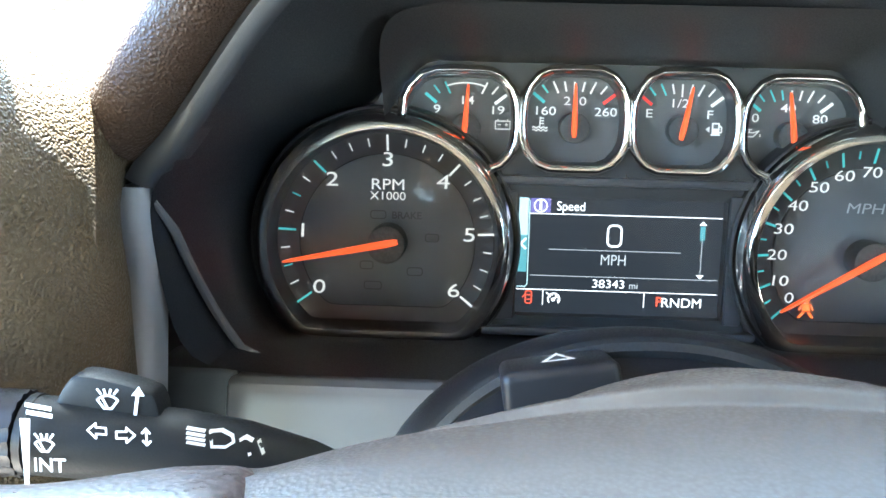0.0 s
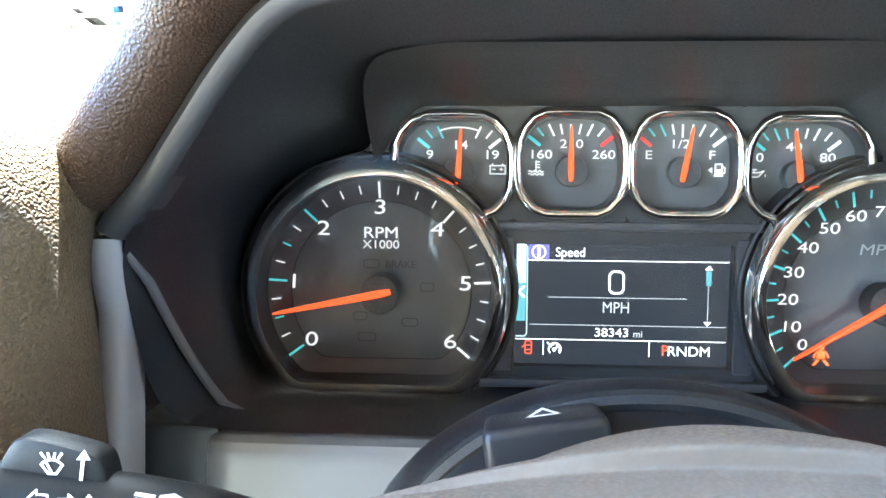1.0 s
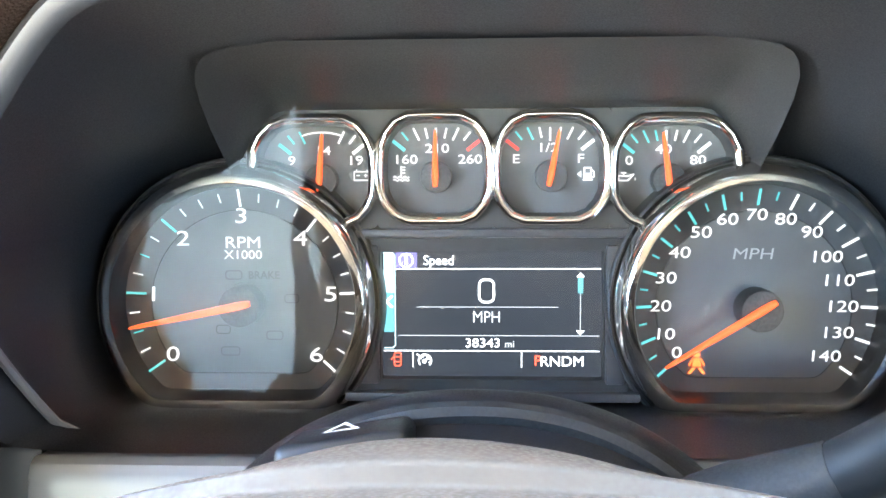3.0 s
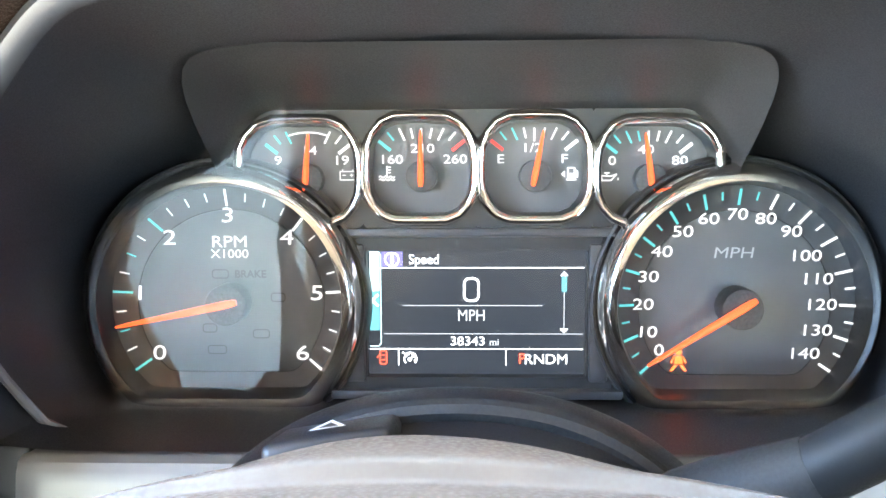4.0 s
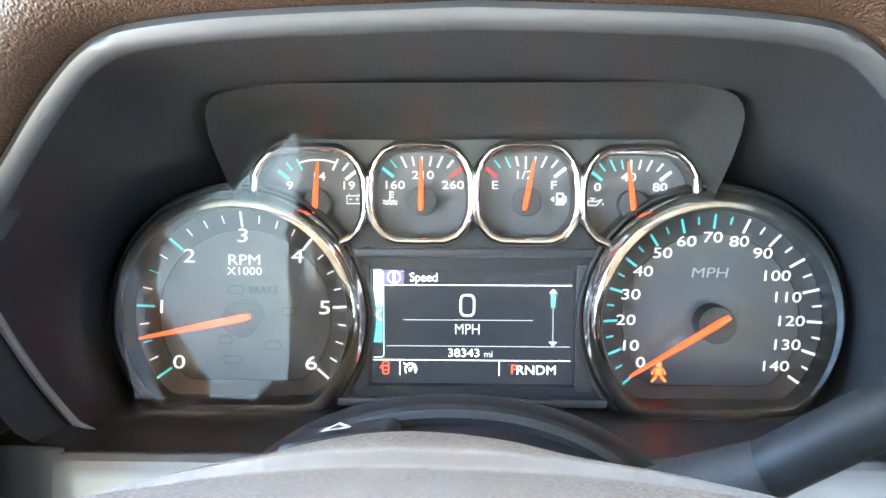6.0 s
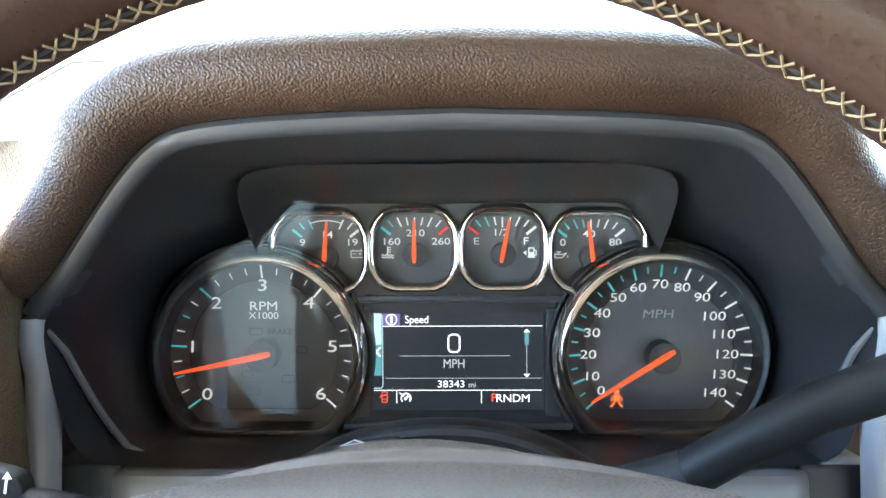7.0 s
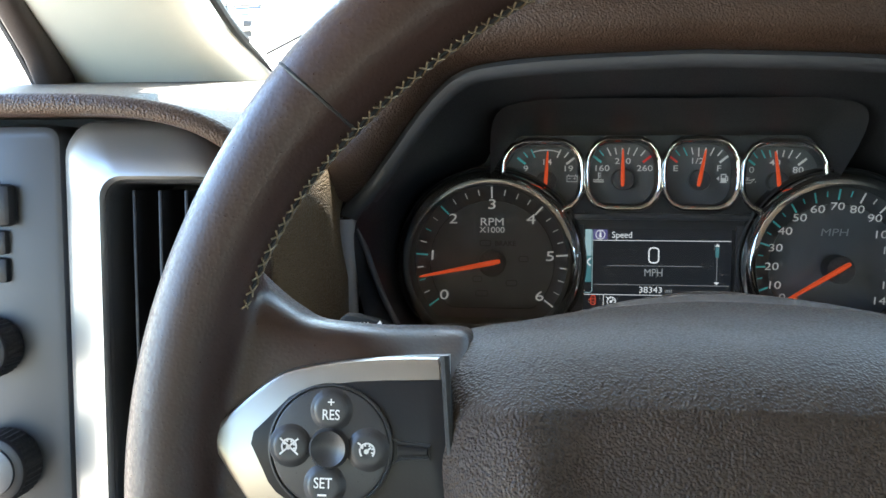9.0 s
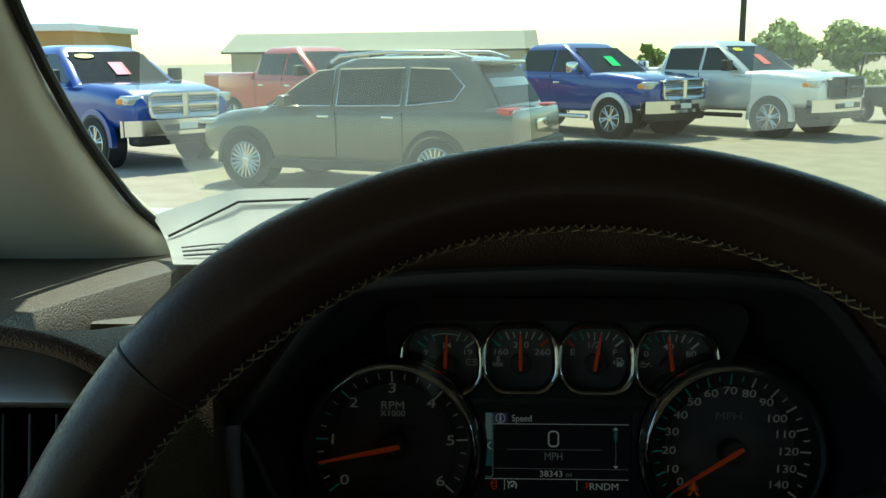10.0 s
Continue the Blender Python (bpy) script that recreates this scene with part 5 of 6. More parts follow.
# papers on the dash top
def sheet(corners, lift, seed, n=16):
    rnd = random.Random(seed)
    a, b, c, d = (Vector(p) for p in corners)
    ph = [rnd.uniform(0, 6) for _ in range(4)]
    bm = bmesh.new()
    top = [[None] * (n + 1) for _ in range(n + 1)]
    for i in range(n + 1):
        for j in range(n + 1):
            u, v = i / n, j / n
            p = (a * (1 - u) + b * u) * (1 - v) + (d * (1 - u) + c * u) * v
            x, y = p.x, p.y
            w = lift * (.5 + .5 * math.sin(5 * u + ph[0]) * math.cos(4 * v + ph[1])) + .004 * v * (1 - u)
            top[i][j] = bm.verts.new((x, y, dash_top(x, y) + .002 + w + p.z))
    for i in range(n):
        for j in range(n):
            bm.faces.new((top[i][j], top[i + 1][j], top[i + 1][j + 1], top[i][j + 1]))
    bmesh.ops.solidify(bm, geom=bm.faces[:], thickness=.0006)
    return bm


solo("paper_sheet", sheet([(-.245, -.02, 0), (-.03, -.03, 0), (.01, .46, 0), (-.37, .44, 0)], .003, 3), PAPER, "white paper lying on the dash top", "paper", group="papers on the dash")
LOW = [(-.239, -.039, .113), (-.19, -.052, .113), (-.05, -.062, .113), (.06, -.06, .114)]
HIGH = [(-.285, .045, .148), (-.212, .006, .1605), (-.13, .004, .1640), (.05, .02, .166)]


def leaning(u, v):
    k = u * 3
    i = min(int(k), 2)
    p = mix3(mix3(LOW[i], LOW[i + 1], k - i), mix3(HIGH[i], HIGH[i + 1], k - i), v)
    return (p[0], p[1] + .006 * math.sin(math.pi * v), p[2] + .003 * math.sin(5 * u) * v)


bm = grid(leaning, 30, 12)
bmesh.ops.solidify(bm, geom=bm.faces[:], thickness=.0008)
card = solo("folded_paper", bm, PAPER, "white folded leaflet leaning on the dash top", "paper", group="papers on the dash", turn=False)
BASE[card.name] = Vector((0, 0, 0))
line = [(0.02, .50), (.18, .66), (.33, .80), (.5, .82), (.8, .82), (1, .82)]
line = [(leaning(u, v)[0], leaning(u, v)[1] - .0016, leaning(u, v)[2] + .0010) for u, v in line]
part("border_line", tube(line, .0009, 6), CAR_BLACK, card, "dark printed border")
for k in range(3):
    line = [(leaning(u, .26 - .07 * k)[0], leaning(u, .26 - .07 * k)[1] - .0016, leaning(u, .26 - .07 * k)[2] + .001) for u in (.06, .2, .4, .8)]
    part("fold_line", tube(line, .0005, 5), PANEL_SILVER, card)
solo("paper_sheet", sheet([(-.372, .14, .0014), (-.02, .12, .0014), (.002, .46, .0014), (-.452, .45, .0014)], .003, 3), PAPER, "white paper lying under the windshield", "paper", group="papers on the dash")
solo("paper_sheet", sheet([(.20, .10, 0), (.46, .08, 0), (.47, .30, 0), (.22, .32, 0)], .004, 8), PAPER, "white paper lying on the dash top", "paper", group="papers on the dash")

# ---- outside: the lot ----
def ground_material():
    m, nt, b = nodes_of("tan_gravel_lot")
    big, mid, fine = noise_of(nt, .12, 5), noise_of(nt, 2.2, 5), noise_of(nt, 60, 3)
    a = ramp(nt, big, [(.3, (.31, .26, .19)), (.7, (.40, .34, .26))])
    c = ramp(nt, mid, [(.3, (.27, .22, .16)), (.7, (.42, .36, .28))])
    mx = nt.nodes.new("ShaderNodeMix")
    mx.data_type = "RGBA"
    mx.inputs["Factor"].default_value = .5
    nt.links.new(a, mx.inputs["A"])
    nt.links.new(c, mx.inputs["B"])
    nt.links.new(mx.outputs["Result"], b.inputs["Base Color"])
    b.inputs["Roughness"].default_value = .92
    bump_into(nt, b, fine, .12, .004)
    return m


bm = bmesh.new()
bmesh.ops.create_grid(bm, x_segments=4, y_segments=4, size=900)
solo("ground", bm, ground_material(), "pale tan gravel lot in full sun", "ground", "structure", m=EYE4)
bm = box((-60, 34, .0), (80, 60, .03))
GRASS = surface("dry_green_grass", (.10, .15, .045), .9, var=.3, coarse=.6, fine=20, bump=.6, depth=.05)
solo("lawn", bm, GRASS, "strip of green lawn beyond the lot", "lawn", "structure", m=EYE4)


def ring_at(x, half, z0, z1, r, n=3):
    """A rounded cross-section of a body at x: half width, bottom and top."""
    return [(x, y, z) for y, z in rounded(-half, z0, half, z1, r, n)]


def wheel_of(parent, x, y, r, w, side, spokes=6, name="wheel"):
    def ringy(rad, yy, n=36):
        return [(x + rad * math.cos(k * math.tau / n), y + side * yy, r + rad * math.sin(k * math.tau / n)) for k in range(n)]
    tyre = part(name, loft([ringy(r * .62, -w / 2), ringy(r * .93, -w / 2), ringy(r, -w * .36), ringy(r, w * .36), ringy(r * .95, w / 2), ringy(r * .66, w / 2), ringy(r * .62, w * .3)]), TYRE, parent, "black tyre on a bright rim")
    rim_b = loft([ringy(r * .66, w * .49), ringy(r * .63, w * .52), ringy(r * .59, w * .40), ringy(r * .56, w * .1)])
    part("rim", rim_b, WHEEL_CHROME, tyre, "bright alloy rim")
    part("brake_disc", loft([ringy(r * .58, w * .05), ringy(r * .1, w * .05)], cap1=True), CAR_BLACK, tyre)
    bm = bmesh.new()
    for k in range(spokes):
        a = k * math.tau / spokes + .2
        for d in (-.10, .10):
            p0 = (x + r * .14 * math.cos(a + d), y + side * w * .40, r + r * .14 * math.sin(a + d))
            p1 = (x + r * .60 * math.cos(a + d * 1.6), y + side * w * .44, r + r * .60 * math.sin(a + d * 1.6))
            merge(bm, tube([p0, p1], [r * .06, r * .045], 6))
    part("spokes", bm, WHEEL_CHROME, tyre)
    part("hub_cap", loft([ringy(r * .17, w * .3), ringy(r * .17, w * .46), ringy(r * .11, w * .50)], cap1=True), WHEEL_CHROME, tyre)


def side_window(pts, y, side, depth=.02):
    """A pane on the side of a cab: points (x, z, inward)."""
    bm = bmesh.new()
    a = [bm.verts.new((x, side * (y - i), z)) for x, z, i in pts]
    b = [bm.verts.new((x, side * (y - i - depth), z)) for x, z, i in pts]
    bm.faces.new(a)
    bm.faces.new(b)
    for k in range(len(a)):
        j = (k + 1) % len(a)
        bm.faces.new((a[k], a[j], b[j], b[k]))
    return bm


def arch_ring(x, z, r0, r1, y, side, thick=.05, n=18):
    rows = []
    for k in range(n + 1):
        a = math.pi * (-.04 + 1.08 * k / n)
        c, s = math.cos(a), math.sin(a)
        rows.append([(x + q * c, side * yy, z + q * s) for q, yy in ((r0, y - .08), (r0, y + thick), (r1, y + thick * .7), (r1, y - .08))])
    return loft(rows, True, True)


def pickup(name, paint, label, m, flare=None, grille=None, tag_color=None, decal=True, group="pickups in the row"):
    """A crew cab pickup, x ahead, wheels on z = 0."""
    car = thing(name, (0, 0, 0), label, "pickup truck", group, m=m)
    H = .985
    # lower body with a nose, bonnet and bed
    st = [(-2.92, H - .04, .62, 1.34, .06), (-2.88, H, .58, 1.37, .08), (-1.0, H, .52, 1.37, .08), (-.98, H, .52, 1.26, .08), (1.02, H, .52, 1.27, .1), (1.10, H, .52, 1.29, .14), (1.6, H - .01, .55, 1.31, .16), (2.2, H - .03, .60, 1.26, .18), (2.55, H - .06, .60, 1.20, .18), (2.72, H - .12, .62, 1.13, .16), (2.78, H - .2, .66, 1.06, .12)]
    part("body", loft([ring_at(*s) for s in st], True, True), paint, car, angle=50)
    # cab
    def cab(z, x0, x1, half, r=.16):
        return [(x, y, z) for x, y in rounded(x0, -half, x1, half, r, 5)]
    part("cab", loft([cab(1.22, -1.02, 1.28, H - .03, .1), cab(1.30, -1.02, 1.20, H - .05, .1), cab(1.60, -.95, .78, H - .16, .12), cab(1.80, -.88, .42, H - .25, .14), cab(1.88, -.80, .30, H - .32, .16), cab(1.915, -.60, .12, H - .5, .2)], False, True), paint, car, angle=50)
    # glass
    ws2 = bmesh.new()
    vs = [ws2.verts.new(p) for p in ((1.215, -.80, 1.30), (1.215, .80, 1.30), (.50, .66, 1.805), (.50, -.66, 1.805))]
    ws2.faces.new(vs)
    bmesh.ops.solidify(ws2, geom=ws2.faces[:], thickness=-.02)
    screen_ob = part("windshield", ws2, CAR_GLASS, car, "dark glossy windshield")
    for sd in (-1, 1):
        def inw(z):
            return .045 + max(0, z - 1.30) * .345
        front = [(1.02, 1.315, inw(1.315)), (.14, 1.315, inw(1.315)), (.14, 1.77, inw(1.77)), (.42, 1.77, inw(1.77))]
        rear = [(.06, 1.315, inw(1.315)), (-.82, 1.33, inw(1.33)), (-.80, 1.77, inw(1.77)), (.06, 1.77, inw(1.77))]
        part("side_window", side_window(front, H + .006, sd), CAR_GLASS, car, flat=True)
        part("side_window", side_window(rear, H + .006, sd), CAR_GLASS, car, flat=True)
        mir = part("mirror", box((.80, min(sd * (H + .02), sd * (H + .24)), 1.30), (.95, max(sd * (H + .02), sd * (H + .24)), 1.52), .03), CAR_CHROME if flare else CAR_BLACK, car)
        for dx in (.10, -.88):
            part("door_seam", box((dx - .006, min(sd * (H - .01), sd * (H + .003)), .60), (dx + .006, max(sd * (H - .01), sd * (H + .003)), 1.27)), CAR_BLACK, car)
        for dx in (.22, -.72):
            part("door_handle", box((dx, min(sd * H, sd * (H + .03)), 1.08), (dx + .18, max(sd * H, sd * (H + .03)), 1.12), .01), CAR_CHROME, car)
        for wx in (1.80, -1.75):
            part("wheel_arch", arch_ring(wx, .40, .43, .52, H - .01, sd, .04 if flare else .015), flare or paint, car)
            part("wheel_well", slab(disc_outline(.45, 28, wx, .42), sd * (H - .30), sd * (H + .001)), CAR_BLACK, car)
            wheel_of(car, wx, sd * (H - .12), .40, .27, sd, 6)
        part("step_bar", tube([(1.2, sd * (H + .02), .42), (-1.15, sd * (H + .02), .42)], .045, 8), CAR_CHROME if flare else CAR_BLACK, car)
        part("headlamp", box((2.50, min(sd * .62, sd * .93), .98), (2.755, max(sd * .62, sd * .93), 1.13), .04), LAMP_CLEAR, car, "clear headlamp")
        part("turn_lamp", box((2.44, min(sd * .86, sd * .945), .99), (2.62, max(sd * .86, sd * .945), 1.09), .03), LAMP_AMBER, car, "amber turn lamp")
    fr = part("grille", slab([(y, z) for y, z in rounded(-.60, .80, .60, 1.15, .06)], -2.70, -2.82, .03), CAR_BLACK, car, "dark grille with bright frame and cross bars")
    fr.rotation_euler = (0, 0, 0)
    me = fr.data
    for v in me.vertices:
        v.co = Vector((-v.co.y, v.co.x, v.co.z))
    g = grille or CAR_CHROME
    bars = tube([(2.83, y, z) for y, z in resample(rounded(-.60, .80, .60, 1.15, .06), 40)], .035, 6, closed=True)
    merge(bars, tube([(2.84, 0, .80), (2.84, 0, 1.15)], .07, 6))
    merge(bars, tube([(2.84, -.6, .975), (2.84, .6, .975)], .04, 6))
    for i in range(1, 9):
        z = .80 + .35 * i / 9
        merge(bars, tube([(2.825, -.58, z), (2.825, .58, z)], .008, 5))
    part("grille", bars, g, fr, "bright cross-bar grille")
    bp = [[(2.90 - .20 * abs(t) ** 2.5, t * (H - .01), z) for t in [-1 + k / 10 for k in range(21)]] for z in (.52, .56, .70, .755)]
    bump_b = loft(bp + [[(x - .12, y, .76) for x, y, z in bp[-1]], [(x - .12, y, .50) for x, y, z in bp[0]], bp[0]], close=False)
    part("front_bumper", bump_b, CAR_CHROME, car, "chrome front bumper")
    part("bumper_opening", box((2.86, -.42, .58), (2.905, .42, .68), .01), CAR_BLACK, car)
    part("plate_panel", box((2.895, -.16, .60), (2.915, .16, .70), .004), PAPER, car, "pale blank front plate")
    part("valance", box((2.45, -.80, .36), (2.78, .80, .53), .05), CAR_BLACK, car)
    if tag_color:
        bm = bmesh.new()
        def on_ws(u, k):
            return (1.215 - .715 * k + .014, u, 1.30 + .505 * k + .014)
        bm.faces.new([bm.verts.new(on_ws(u, k)) for u, k in ((-.10, .22), (.16, .22), (.16, .62), (-.10, .62))])
        part("price_card", bm, tag_color, screen_ob, "bright card inside the windshield", flat=True)
        if decal:
            bm = bmesh.new()
            bm.faces.new([bm.verts.new(on_ws(-.42 + .17 * math.cos(k * math.tau / 14), .83 + .07 * math.sin(k * math.tau / 14))) for k in range(14)])
            part("sticker", bm, CARD_YELLOW, screen_ob, "yellow oval sticker", flat=True)
    return car


CARD_YELLOW = surface("yellow_sticker", (.85, .75, .03), .5, var=.03, bump=0)
CARD_PINK = surface("pink_card", (.85, .12, .28), .5, var=.03, bump=0)
CARD_GREEN = surface("green_card", (.05, .75, .20), .5, var=.03, bump=0)
CARD_RED = surface("red_card", (.85, .16, .12), .5, var=.03, bump=0)
BLUE = car_paint("metallic_blue_paint", (.012, .055, .30), .3)
RED = car_paint("red_paint", (.52, .03, .025), .1)
SILVER = car_paint("silver_paint", (.70, .71, .71), .25)
TAUPE = car_paint("grey_green_taupe_paint", (.13, .125, .095), .3)


def parked(x, y, heading):
    return pose(x, y, 0, 0, 0, heading)


pickup("pickup_truck", BLUE, "metallic blue crew cab pickup with a yellow sticker", parked(-7.05, 15.1, -38), tag_color=CARD_PINK)
pickup("pickup_truck", RED, "bright red crew cab pickup parked behind the crossover", parked(-3.99, 19.6, -40))
pickup("pickup_truck", BLUE, "metallic blue crew cab pickup with silver flares", parked(1.85, 19.8, -49), flare=SILVER, tag_color=CARD_GREEN, decal=False)
pickup("pickup_truck", SILVER, "silver crew cab pickup with a dark grille", parked(4.95, 19.7, -49), grille=CAR_BLACK, tag_color=CARD_RED)


def crossover(m):
    car = thing("crossover", (0, 0, 0), "grey-green crossover with silver roof rails", "car", m=m)
    H = .92
    st = [(-2.30, H - .20, .55, .95, .08), (-2.26, H - .08, .48, 1.02, .12), (-2.0, H, .42, 1.06, .14), (-1.0, H + .01, .34, 1.05, .12), (.9, H, .34, 1.02, .12), (1.3, H - .02, .36, 1.03, .16), (1.8, H - .06, .38, .97, .18), (2.15, H - .14, .42, .88, .18), (2.28, H - .28, .46, .80, .14), (2.32, H - .42, .50, .74, .1)]
    part("body", loft([ring_at(*s) for s in st], True, True), TAUPE, car, angle=50)
    def cab(z, x0, x1, half, r=.16):
        return [(x, y, z) for x, y in rounded(x0, -half, x1, half, r, 5)]
    part("cabin", loft([cab(.96, -2.10, 1.30, H - .02, .2), cab(1.05, -2.06, 1.12, H - .05, .2), cab(1.35, -1.90, .60, H - .15, .2), cab(1.55, -1.74, .18, H - .22, .2), cab(1.62, -1.62, -.02, H - .28, .2), cab(1.645, -1.3, -.3, H - .45, .2)], False, True), TAUPE, car, angle=50)
    def inw(z):
        return .035 + max(0, z - 1.05) * .35
    ws2 = bmesh.new()
    ws2.faces.new([ws2.verts.new(p) for p in ((1.20, -.74, 1.045), (1.20, .74, 1.045), (.26, .62, 1.54), (.26, -.62, 1.54))])
    bmesh.ops.solidify(ws2, geom=ws2.faces[:], thickness=-.02)
    part("windshield", ws2, CAR_GLASS, car)
    rw = bmesh.new()
    rw.faces.new([rw.verts.new(p) for p in ((-2.06, -.70, 1.08), (-2.06, .70, 1.08), (-1.79, .62, 1.52), (-1.79, -.62, 1.52))])
    bmesh.ops.solidify(rw, geom=rw.faces[:], thickness=.02)
    part("rear_window", rw, CAR_GLASS, car)
    part("spoiler", box((-1.90, -.58, 1.535), (-1.66, .58, 1.585), .02), TAUPE, car)
    for sd in (-1, 1):
        wins = [[(.98, 1.055), (.10, 1.06), (.10, 1.50), (.34, 1.48), (.62, 1.32)], [(.02, 1.06), (-.86, 1.07), (-.86, 1.51), (.02, 1.50)], [(-.94, 1.07), (-1.55, 1.13), (-1.66, 1.30), (-1.45, 1.49), (-.94, 1.51)]]
        for w in wins:
            pts = [(x, z, inw(z)) for x, z in w]
            wnd = part("side_window", side_window(pts, H + .008, sd), CAR_GLASS, car, flat=True)
            part("window_trim", tube([(x, sd * (H + .012 - i), z) for x, z, i in pts], .012, 5, closed=True), CAR_CHROME, wnd)
        part("roof_rail", tube([(.25, sd * .60, 1.58), (.12, sd * .61, 1.655), (-.6, sd * .62, 1.70), (-1.4, sd * .61, 1.685), (-1.66, sd * .60, 1.61)], .022, 8), CAR_CHROME, car, "silver roof rail")
        part("mirror", box((.62, min(sd * (H + .01), sd * (H + .20)), 1.05), (.76, max(sd * (H + .01), sd * (H + .20)), 1.20), .04), TAUPE, car)
        part("tail_lamp", box((-2.235, min(sd * .50, sd * (H - .06)), .97), (-2.06, max(sd * .50, sd * (H - .06)), 1.05), .025), LAMP_RED, car, "red tail lamp")
        part("reflector", box((-2.31, min(sd * .50, sd * .76), .56), (-2.24, max(sd * .50, sd * .76), .62), .01), LAMP_RED, car)
        part("headlamp", box((1.90, min(sd * .50, sd * .80), .80), (2.24, max(sd * .50, sd * .80), .87), .03), LAMP_CLEAR, car)
        part("sill", box((-1.2, min(sd * (H - .1), sd * (H + .015)), .28), (1.2, max(sd * (H - .1), sd * (H + .015)), .40), .02), CAR_BLACK, car)
        for dx in (.02, -.90):
            part("door_seam", box((dx - .005, min(sd * (H - .02), sd * (H + .014)), .45), (dx + .005, max(sd * (H - .02), sd * (H + .014)), 1.0)), CAR_BLACK, car)
        for dx in (.10, -.80):
            part("door_handle", box((dx, min(sd * H, sd * (H + .04)), .92), (dx + .17, max(sd * H, sd * (H + .04)), .955), .01), CAR_CHROME, car)
        for wx in (1.40, -1.32):
            part("wheel_arch", arch_ring(wx, .36, .37, .44, H - .02, sd, .04), CAR_BLACK, car)
            part("wheel_well", slab(disc_outline(.38, 28, wx, .38), sd * (H - .3), sd * (H + .006)), CAR_BLACK, car)
            wheel_of(car, wx, sd * (H - .10), .36, .23, sd, 10)
    part("rear_bumper", box((-2.36, -.80, .40), (-2.1, .80, .66), .06), CAR_BLACK, car)
    part("plate_panel", box((-2.335, -.18, .78), (-2.30, .18, .90), .006), CAR_CHROME, car, "blank rear plate")


crossover(parked(-1.60, 11.3, 158))


def utility_vehicle(m):
    car = thing("utility_vehicle", (0, 0, 0), "small black utility vehicle with a front guard", "utility vehicle", m=m)
    part("body", loft([ring_at(x, h, z0, z1, .08) for x, h, z0, z1 in ((-1.2, .55, .45, .85), (-.2, .62, .35, .88), (.6, .60, .38, .98), (1.05, .50, .45, .90))], True, True), CAR_BLACK, car, angle=50)
    guard = tube([(1.1, -.5, .45), (1.18, -.5, .95), (1.1, -.3, 1.12), (1.1, .3, 1.12), (1.18, .5, .95), (1.1, .5, .45)], .03, 8)
    for z in (.60, .75, .90):
        merge(guard, tube([(1.17, -.5, z), (1.17, .5, z)], .018, 6))
    part("front_guard", guard, CAR_BLACK, car, "black tubular guard")
    for sd in (-1, 1):
        part("cage_post", tube([(.4, sd * .55, .9), (.1, sd * .52, 1.6), (-.9, sd * .52, 1.6), (-1.0, sd * .55, .8)], .03, 8), CAR_BLACK, car)
        for wx in (.8, -.8):
            wheel_of(car, wx, sd * .62, .30, .24, sd, 6)


utility_vehicle(parked(9.75, 21.5, -60))

# far buildings
ROOF = surface("grey_green_metal_roof", (.062, .072, .058), .6, var=.08, coarse=1.2, fine=30, bump=.2, depth=.01, stretch=(6, 1, 1))
TAN_WALL = surface("tan_siding", (.42, .36, .24), .8, var=.08, coarse=1, fine=20, bump=.2, depth=.01)
ORANGE_WALL = surface("ochre_siding", (.48, .30, .13), .8, var=.08, coarse=1, fine=20, bump=.2, depth=.01)
hall = thing("sales_hall", (-10, 74, 0), "long low hall with a grey-green metal roof", "building", m=EYE4)
part("wall", box((-20.5, 70.5, 0), (3, 79.5, 2.5)), TAN_WALL, hall, "tan siding wall")
rb = bmesh.new()
pr = [[(x, 70, 2.35), (x, 75, 3.85), (x, 80, 2.35), (x, 79.6, 2.2), (x, 75, 3.65), (x, 70.4, 2.2)] for x in (-21.2, 3.5)]
part("roof", loft(pr, True, True, bm=rb), ROOF, hall, "grey-green standing seam roof")
gb = bmesh.new()
gv = [gb.verts.new(p) for p in ((-20.6, 70.5, 2.3), (-20.6, 79.5, 2.3), (-20.6, 75, 3.7))]
gb.faces.new(gv)
part("gable", gb, TAN_WALL, hall)
for k in range(5):
    part("window", box((-18 + k * 4.2, 70.42, .9), (-16.4 + k * 4.2, 70.52, 2.0), .02), CAR_GLASS, hall)
shed = thing("shed", (-17, 32, 0), "ochre shed with a white roof edge", "building", m=EYE4)
part("wall", box((-19, 30, 0), (-14.2, 35, 2.7)), ORANGE_WALL, shed)
part("roof", box((-19.3, 29.7, 2.7), (-14.0, 35.3, 2.95), .03), PAPER, shed, "white flat roof edge")

pole = thing("flag_pole", (12.55, 47, 0), "dark pole with a red banner", "pole", m=EYE4)
part("shaft", tube([(12.55, 47, 0), (12.55, 47, 3), (12.55, 47, 8)], [.17, .16, .13], 12), CAR_BLACK, pole)
part("banner", slab([(11.95, 4.62), (12.45, 4.5), (12.45, 5.4), (11.95, 5.5)], 47.02, 46.98), LAMP_RED, pole, "red banner")

# trees: tapered trunk, limbs and leaf clumps
LEAF = surface("yellow_green_leaves", (.26, .31, .06), .6, var=.45, coarse=1.1, fine=30, bump=.3, depth=.02)
BARK = surface("grey_brown_bark", (.12, .09, .065), .9, var=.3, coarse=3, fine=40, bump=.6, depth=.03)


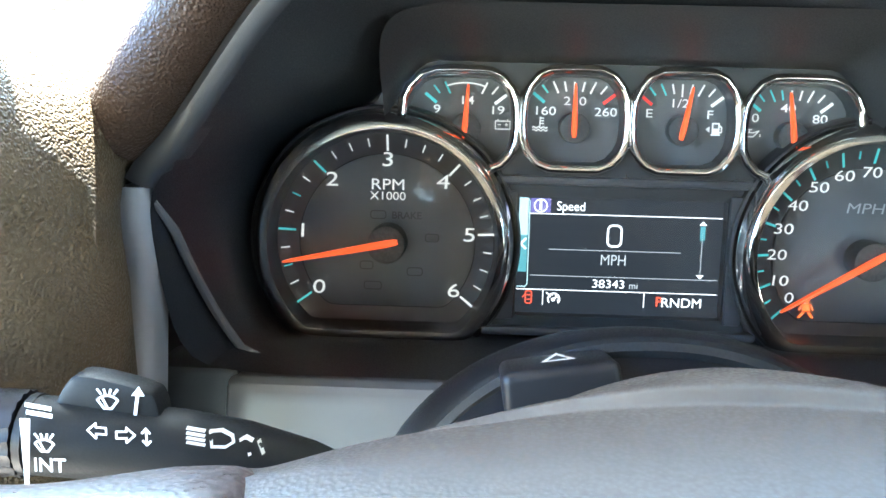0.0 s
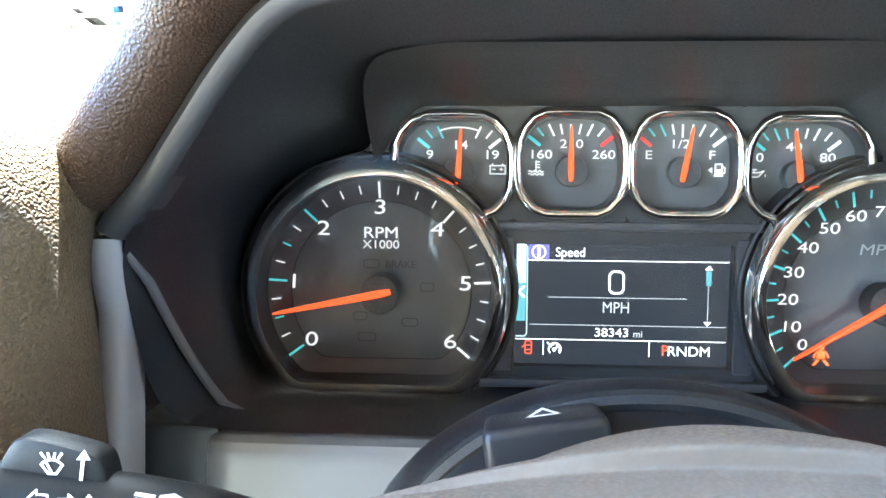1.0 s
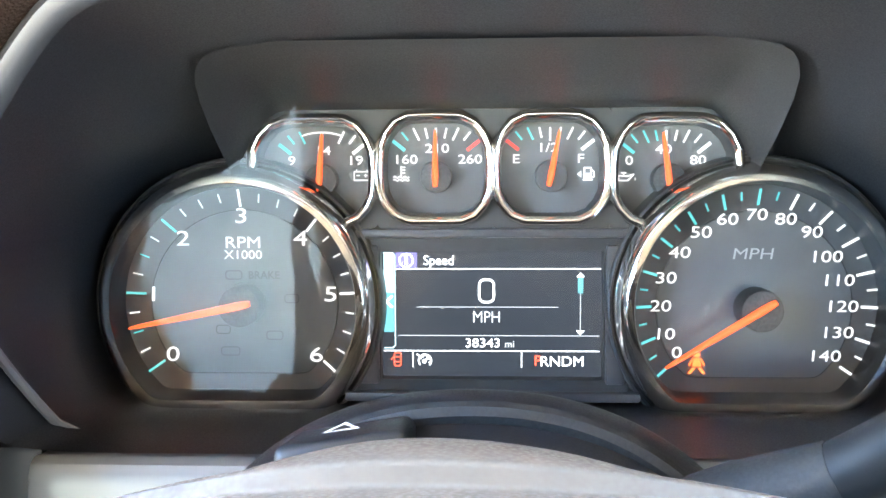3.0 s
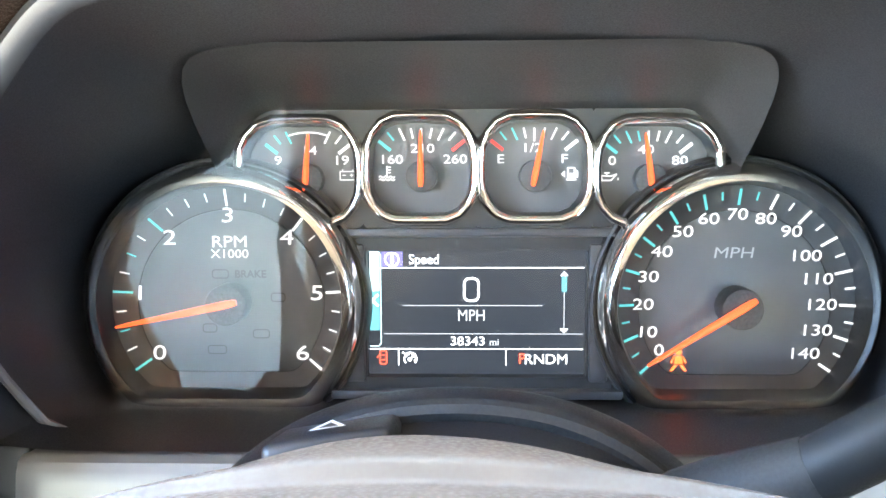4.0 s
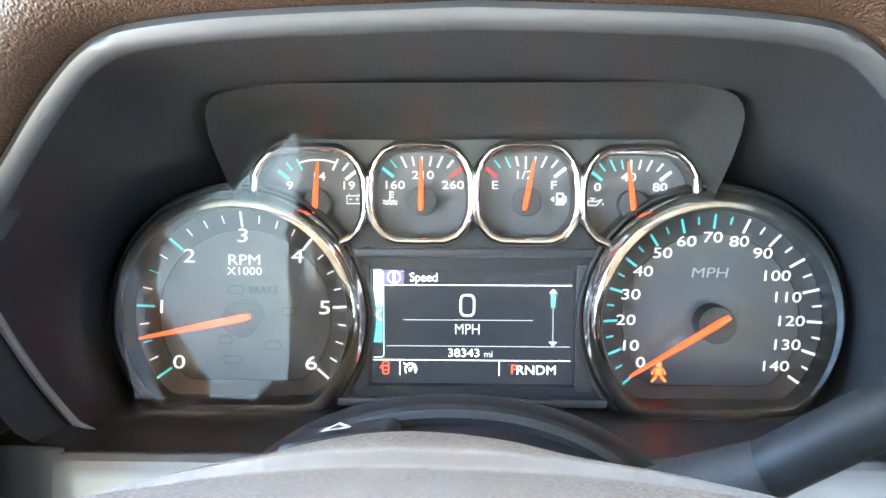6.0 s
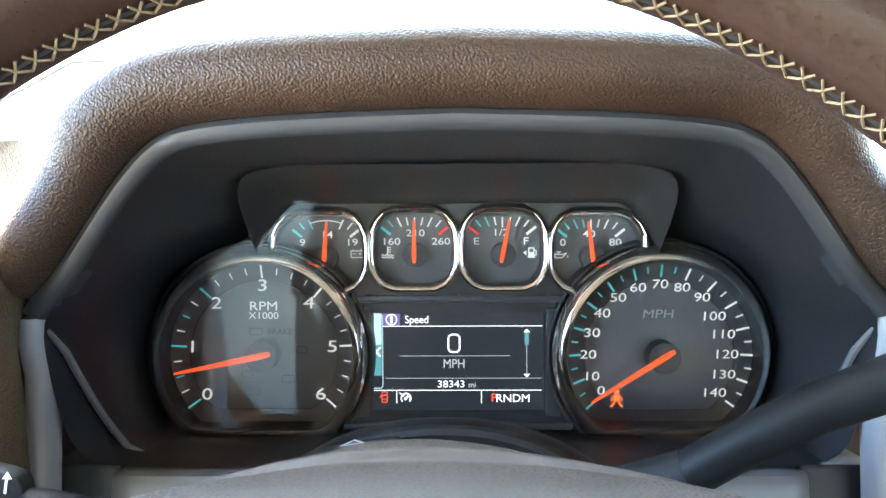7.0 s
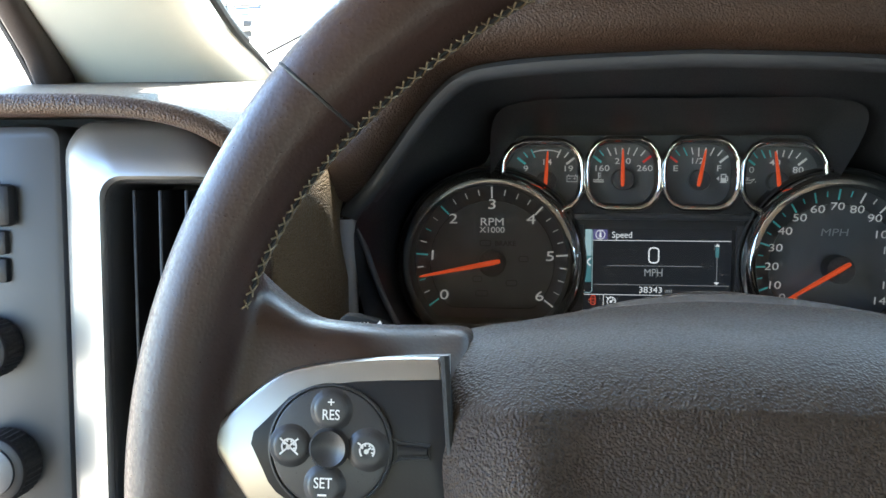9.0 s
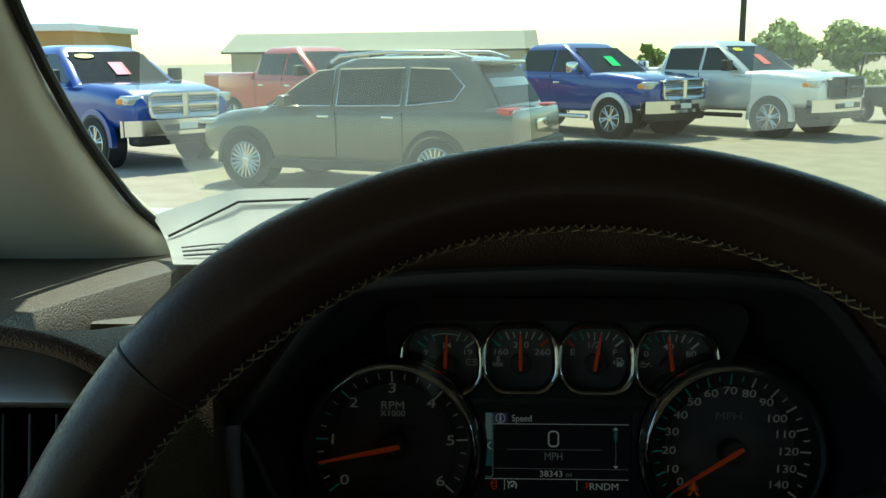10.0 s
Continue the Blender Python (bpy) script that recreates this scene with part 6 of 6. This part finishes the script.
def tree(x, y, height, spread, seed, n=900):
    rnd = random.Random(seed)
    t = thing("tree", (x, y, 0), "leafy green tree beyond the lot", "tree", "trees beyond the lot", m=EYE4)
    trunk_h = height * .38
    bm = tube([(x, y, 0), (x + .05, y, trunk_h * .5), (x, y, trunk_h), (x + .1, y, height * .7)], [.16, .13, .10, .04], 8)
    tips = []
    for k in range(9):
        a, e = rnd.uniform(0, math.tau), rnd.uniform(.3, 1.1)
        L = spread * rnd.uniform(.55, .9)
        s = (x, y, trunk_h * rnd.uniform(.75, 1.5))
        tip = (x + L * math.cos(a) * math.cos(e), y + L * math.sin(a) * math.cos(e), s[2] + L * math.sin(e) * .9)
        mid = tuple((p + q) / 2 + rnd.uniform(-.1, .1) for p, q in zip(s, tip))
        merge(bm, tube([s, mid, tip], [.06, .04, .015], 5))
        tips.append(tip)
    part("trunk", bm, BARK, t)
    lumps = [(tip, spread * rnd.uniform(.28, .45)) for tip in tips] + [((x + rnd.uniform(-.4, .4) * spread, y + rnd.uniform(-.4, .4) * spread, height * rnd.uniform(.62, .92)), spread * rnd.uniform(.25, .42)) for _ in range(7)]
    verts, faces = [], []
    for i in range(n):
        c, r = lumps[rnd.randrange(len(lumps))]
        d = Vector((rnd.gauss(0, 1), rnd.gauss(0, 1), rnd.gauss(0, .8))).normalized() * r * rnd.uniform(.45, 1.05)
        p = Vector(c) + d
        u = Vector((rnd.gauss(0, 1), rnd.gauss(0, 1), rnd.gauss(0, 1))).normalized()
        v = u.orthogonal().normalized()
        s = rnd.uniform(.10, .20)
        k = len(verts)
        verts += [p + u * s, p + v * s * .6, p - u * s, p - v * s * .6]
        faces.append((k, k + 1, k + 2, k + 3))
    me = bpy.data.meshes.new("crown")
    me.from_pydata([tuple(Vector(p) - Vector((x, y, 0))) for p in verts], [], faces)
    me.materials.append(LEAF)
    ob = new("crown", me)
    ob.parent = t
    tagged(ob, "yellow-green leafy crown", kind="stuff")


tree(14.6, 46, 2.75, 1.7, 11, 8000)
tree(13.4, 52, 2.4, 1.0, 15, 1500)
tree(17.6, 45, 2.75, 1.9, 12, 8000)
tree(20.6, 45, 2.8, 2.0, 13, 6000)
tree(10.25, 60, 2.35, 1.0, 14, 1500)
HEDGE_SEED = random.Random(4)
verts, faces = [], []
for i in range(2600):
    p = Vector((HEDGE_SEED.uniform(12.4, 24), HEDGE_SEED.uniform(33, 33.8), HEDGE_SEED.uniform(.05, 1.0)))
    u = Vector((HEDGE_SEED.gauss(0, 1), HEDGE_SEED.gauss(0, 1), HEDGE_SEED.gauss(0, 1))).normalized()
    v = u.orthogonal().normalized()
    k = len(verts)
    verts += [p + u * .13, p + v * .08, p - u * .13, p - v * .08]
    faces.append((k, k + 1, k + 2, k + 3))
me = bpy.data.meshes.new("hedge")
me.from_pydata([tuple(p) for p in verts], [], faces)
me.materials.append(LEAF)
tagged(new("hedge", me), "clipped green hedge at the lot's edge", "hedge", kind="stuff")
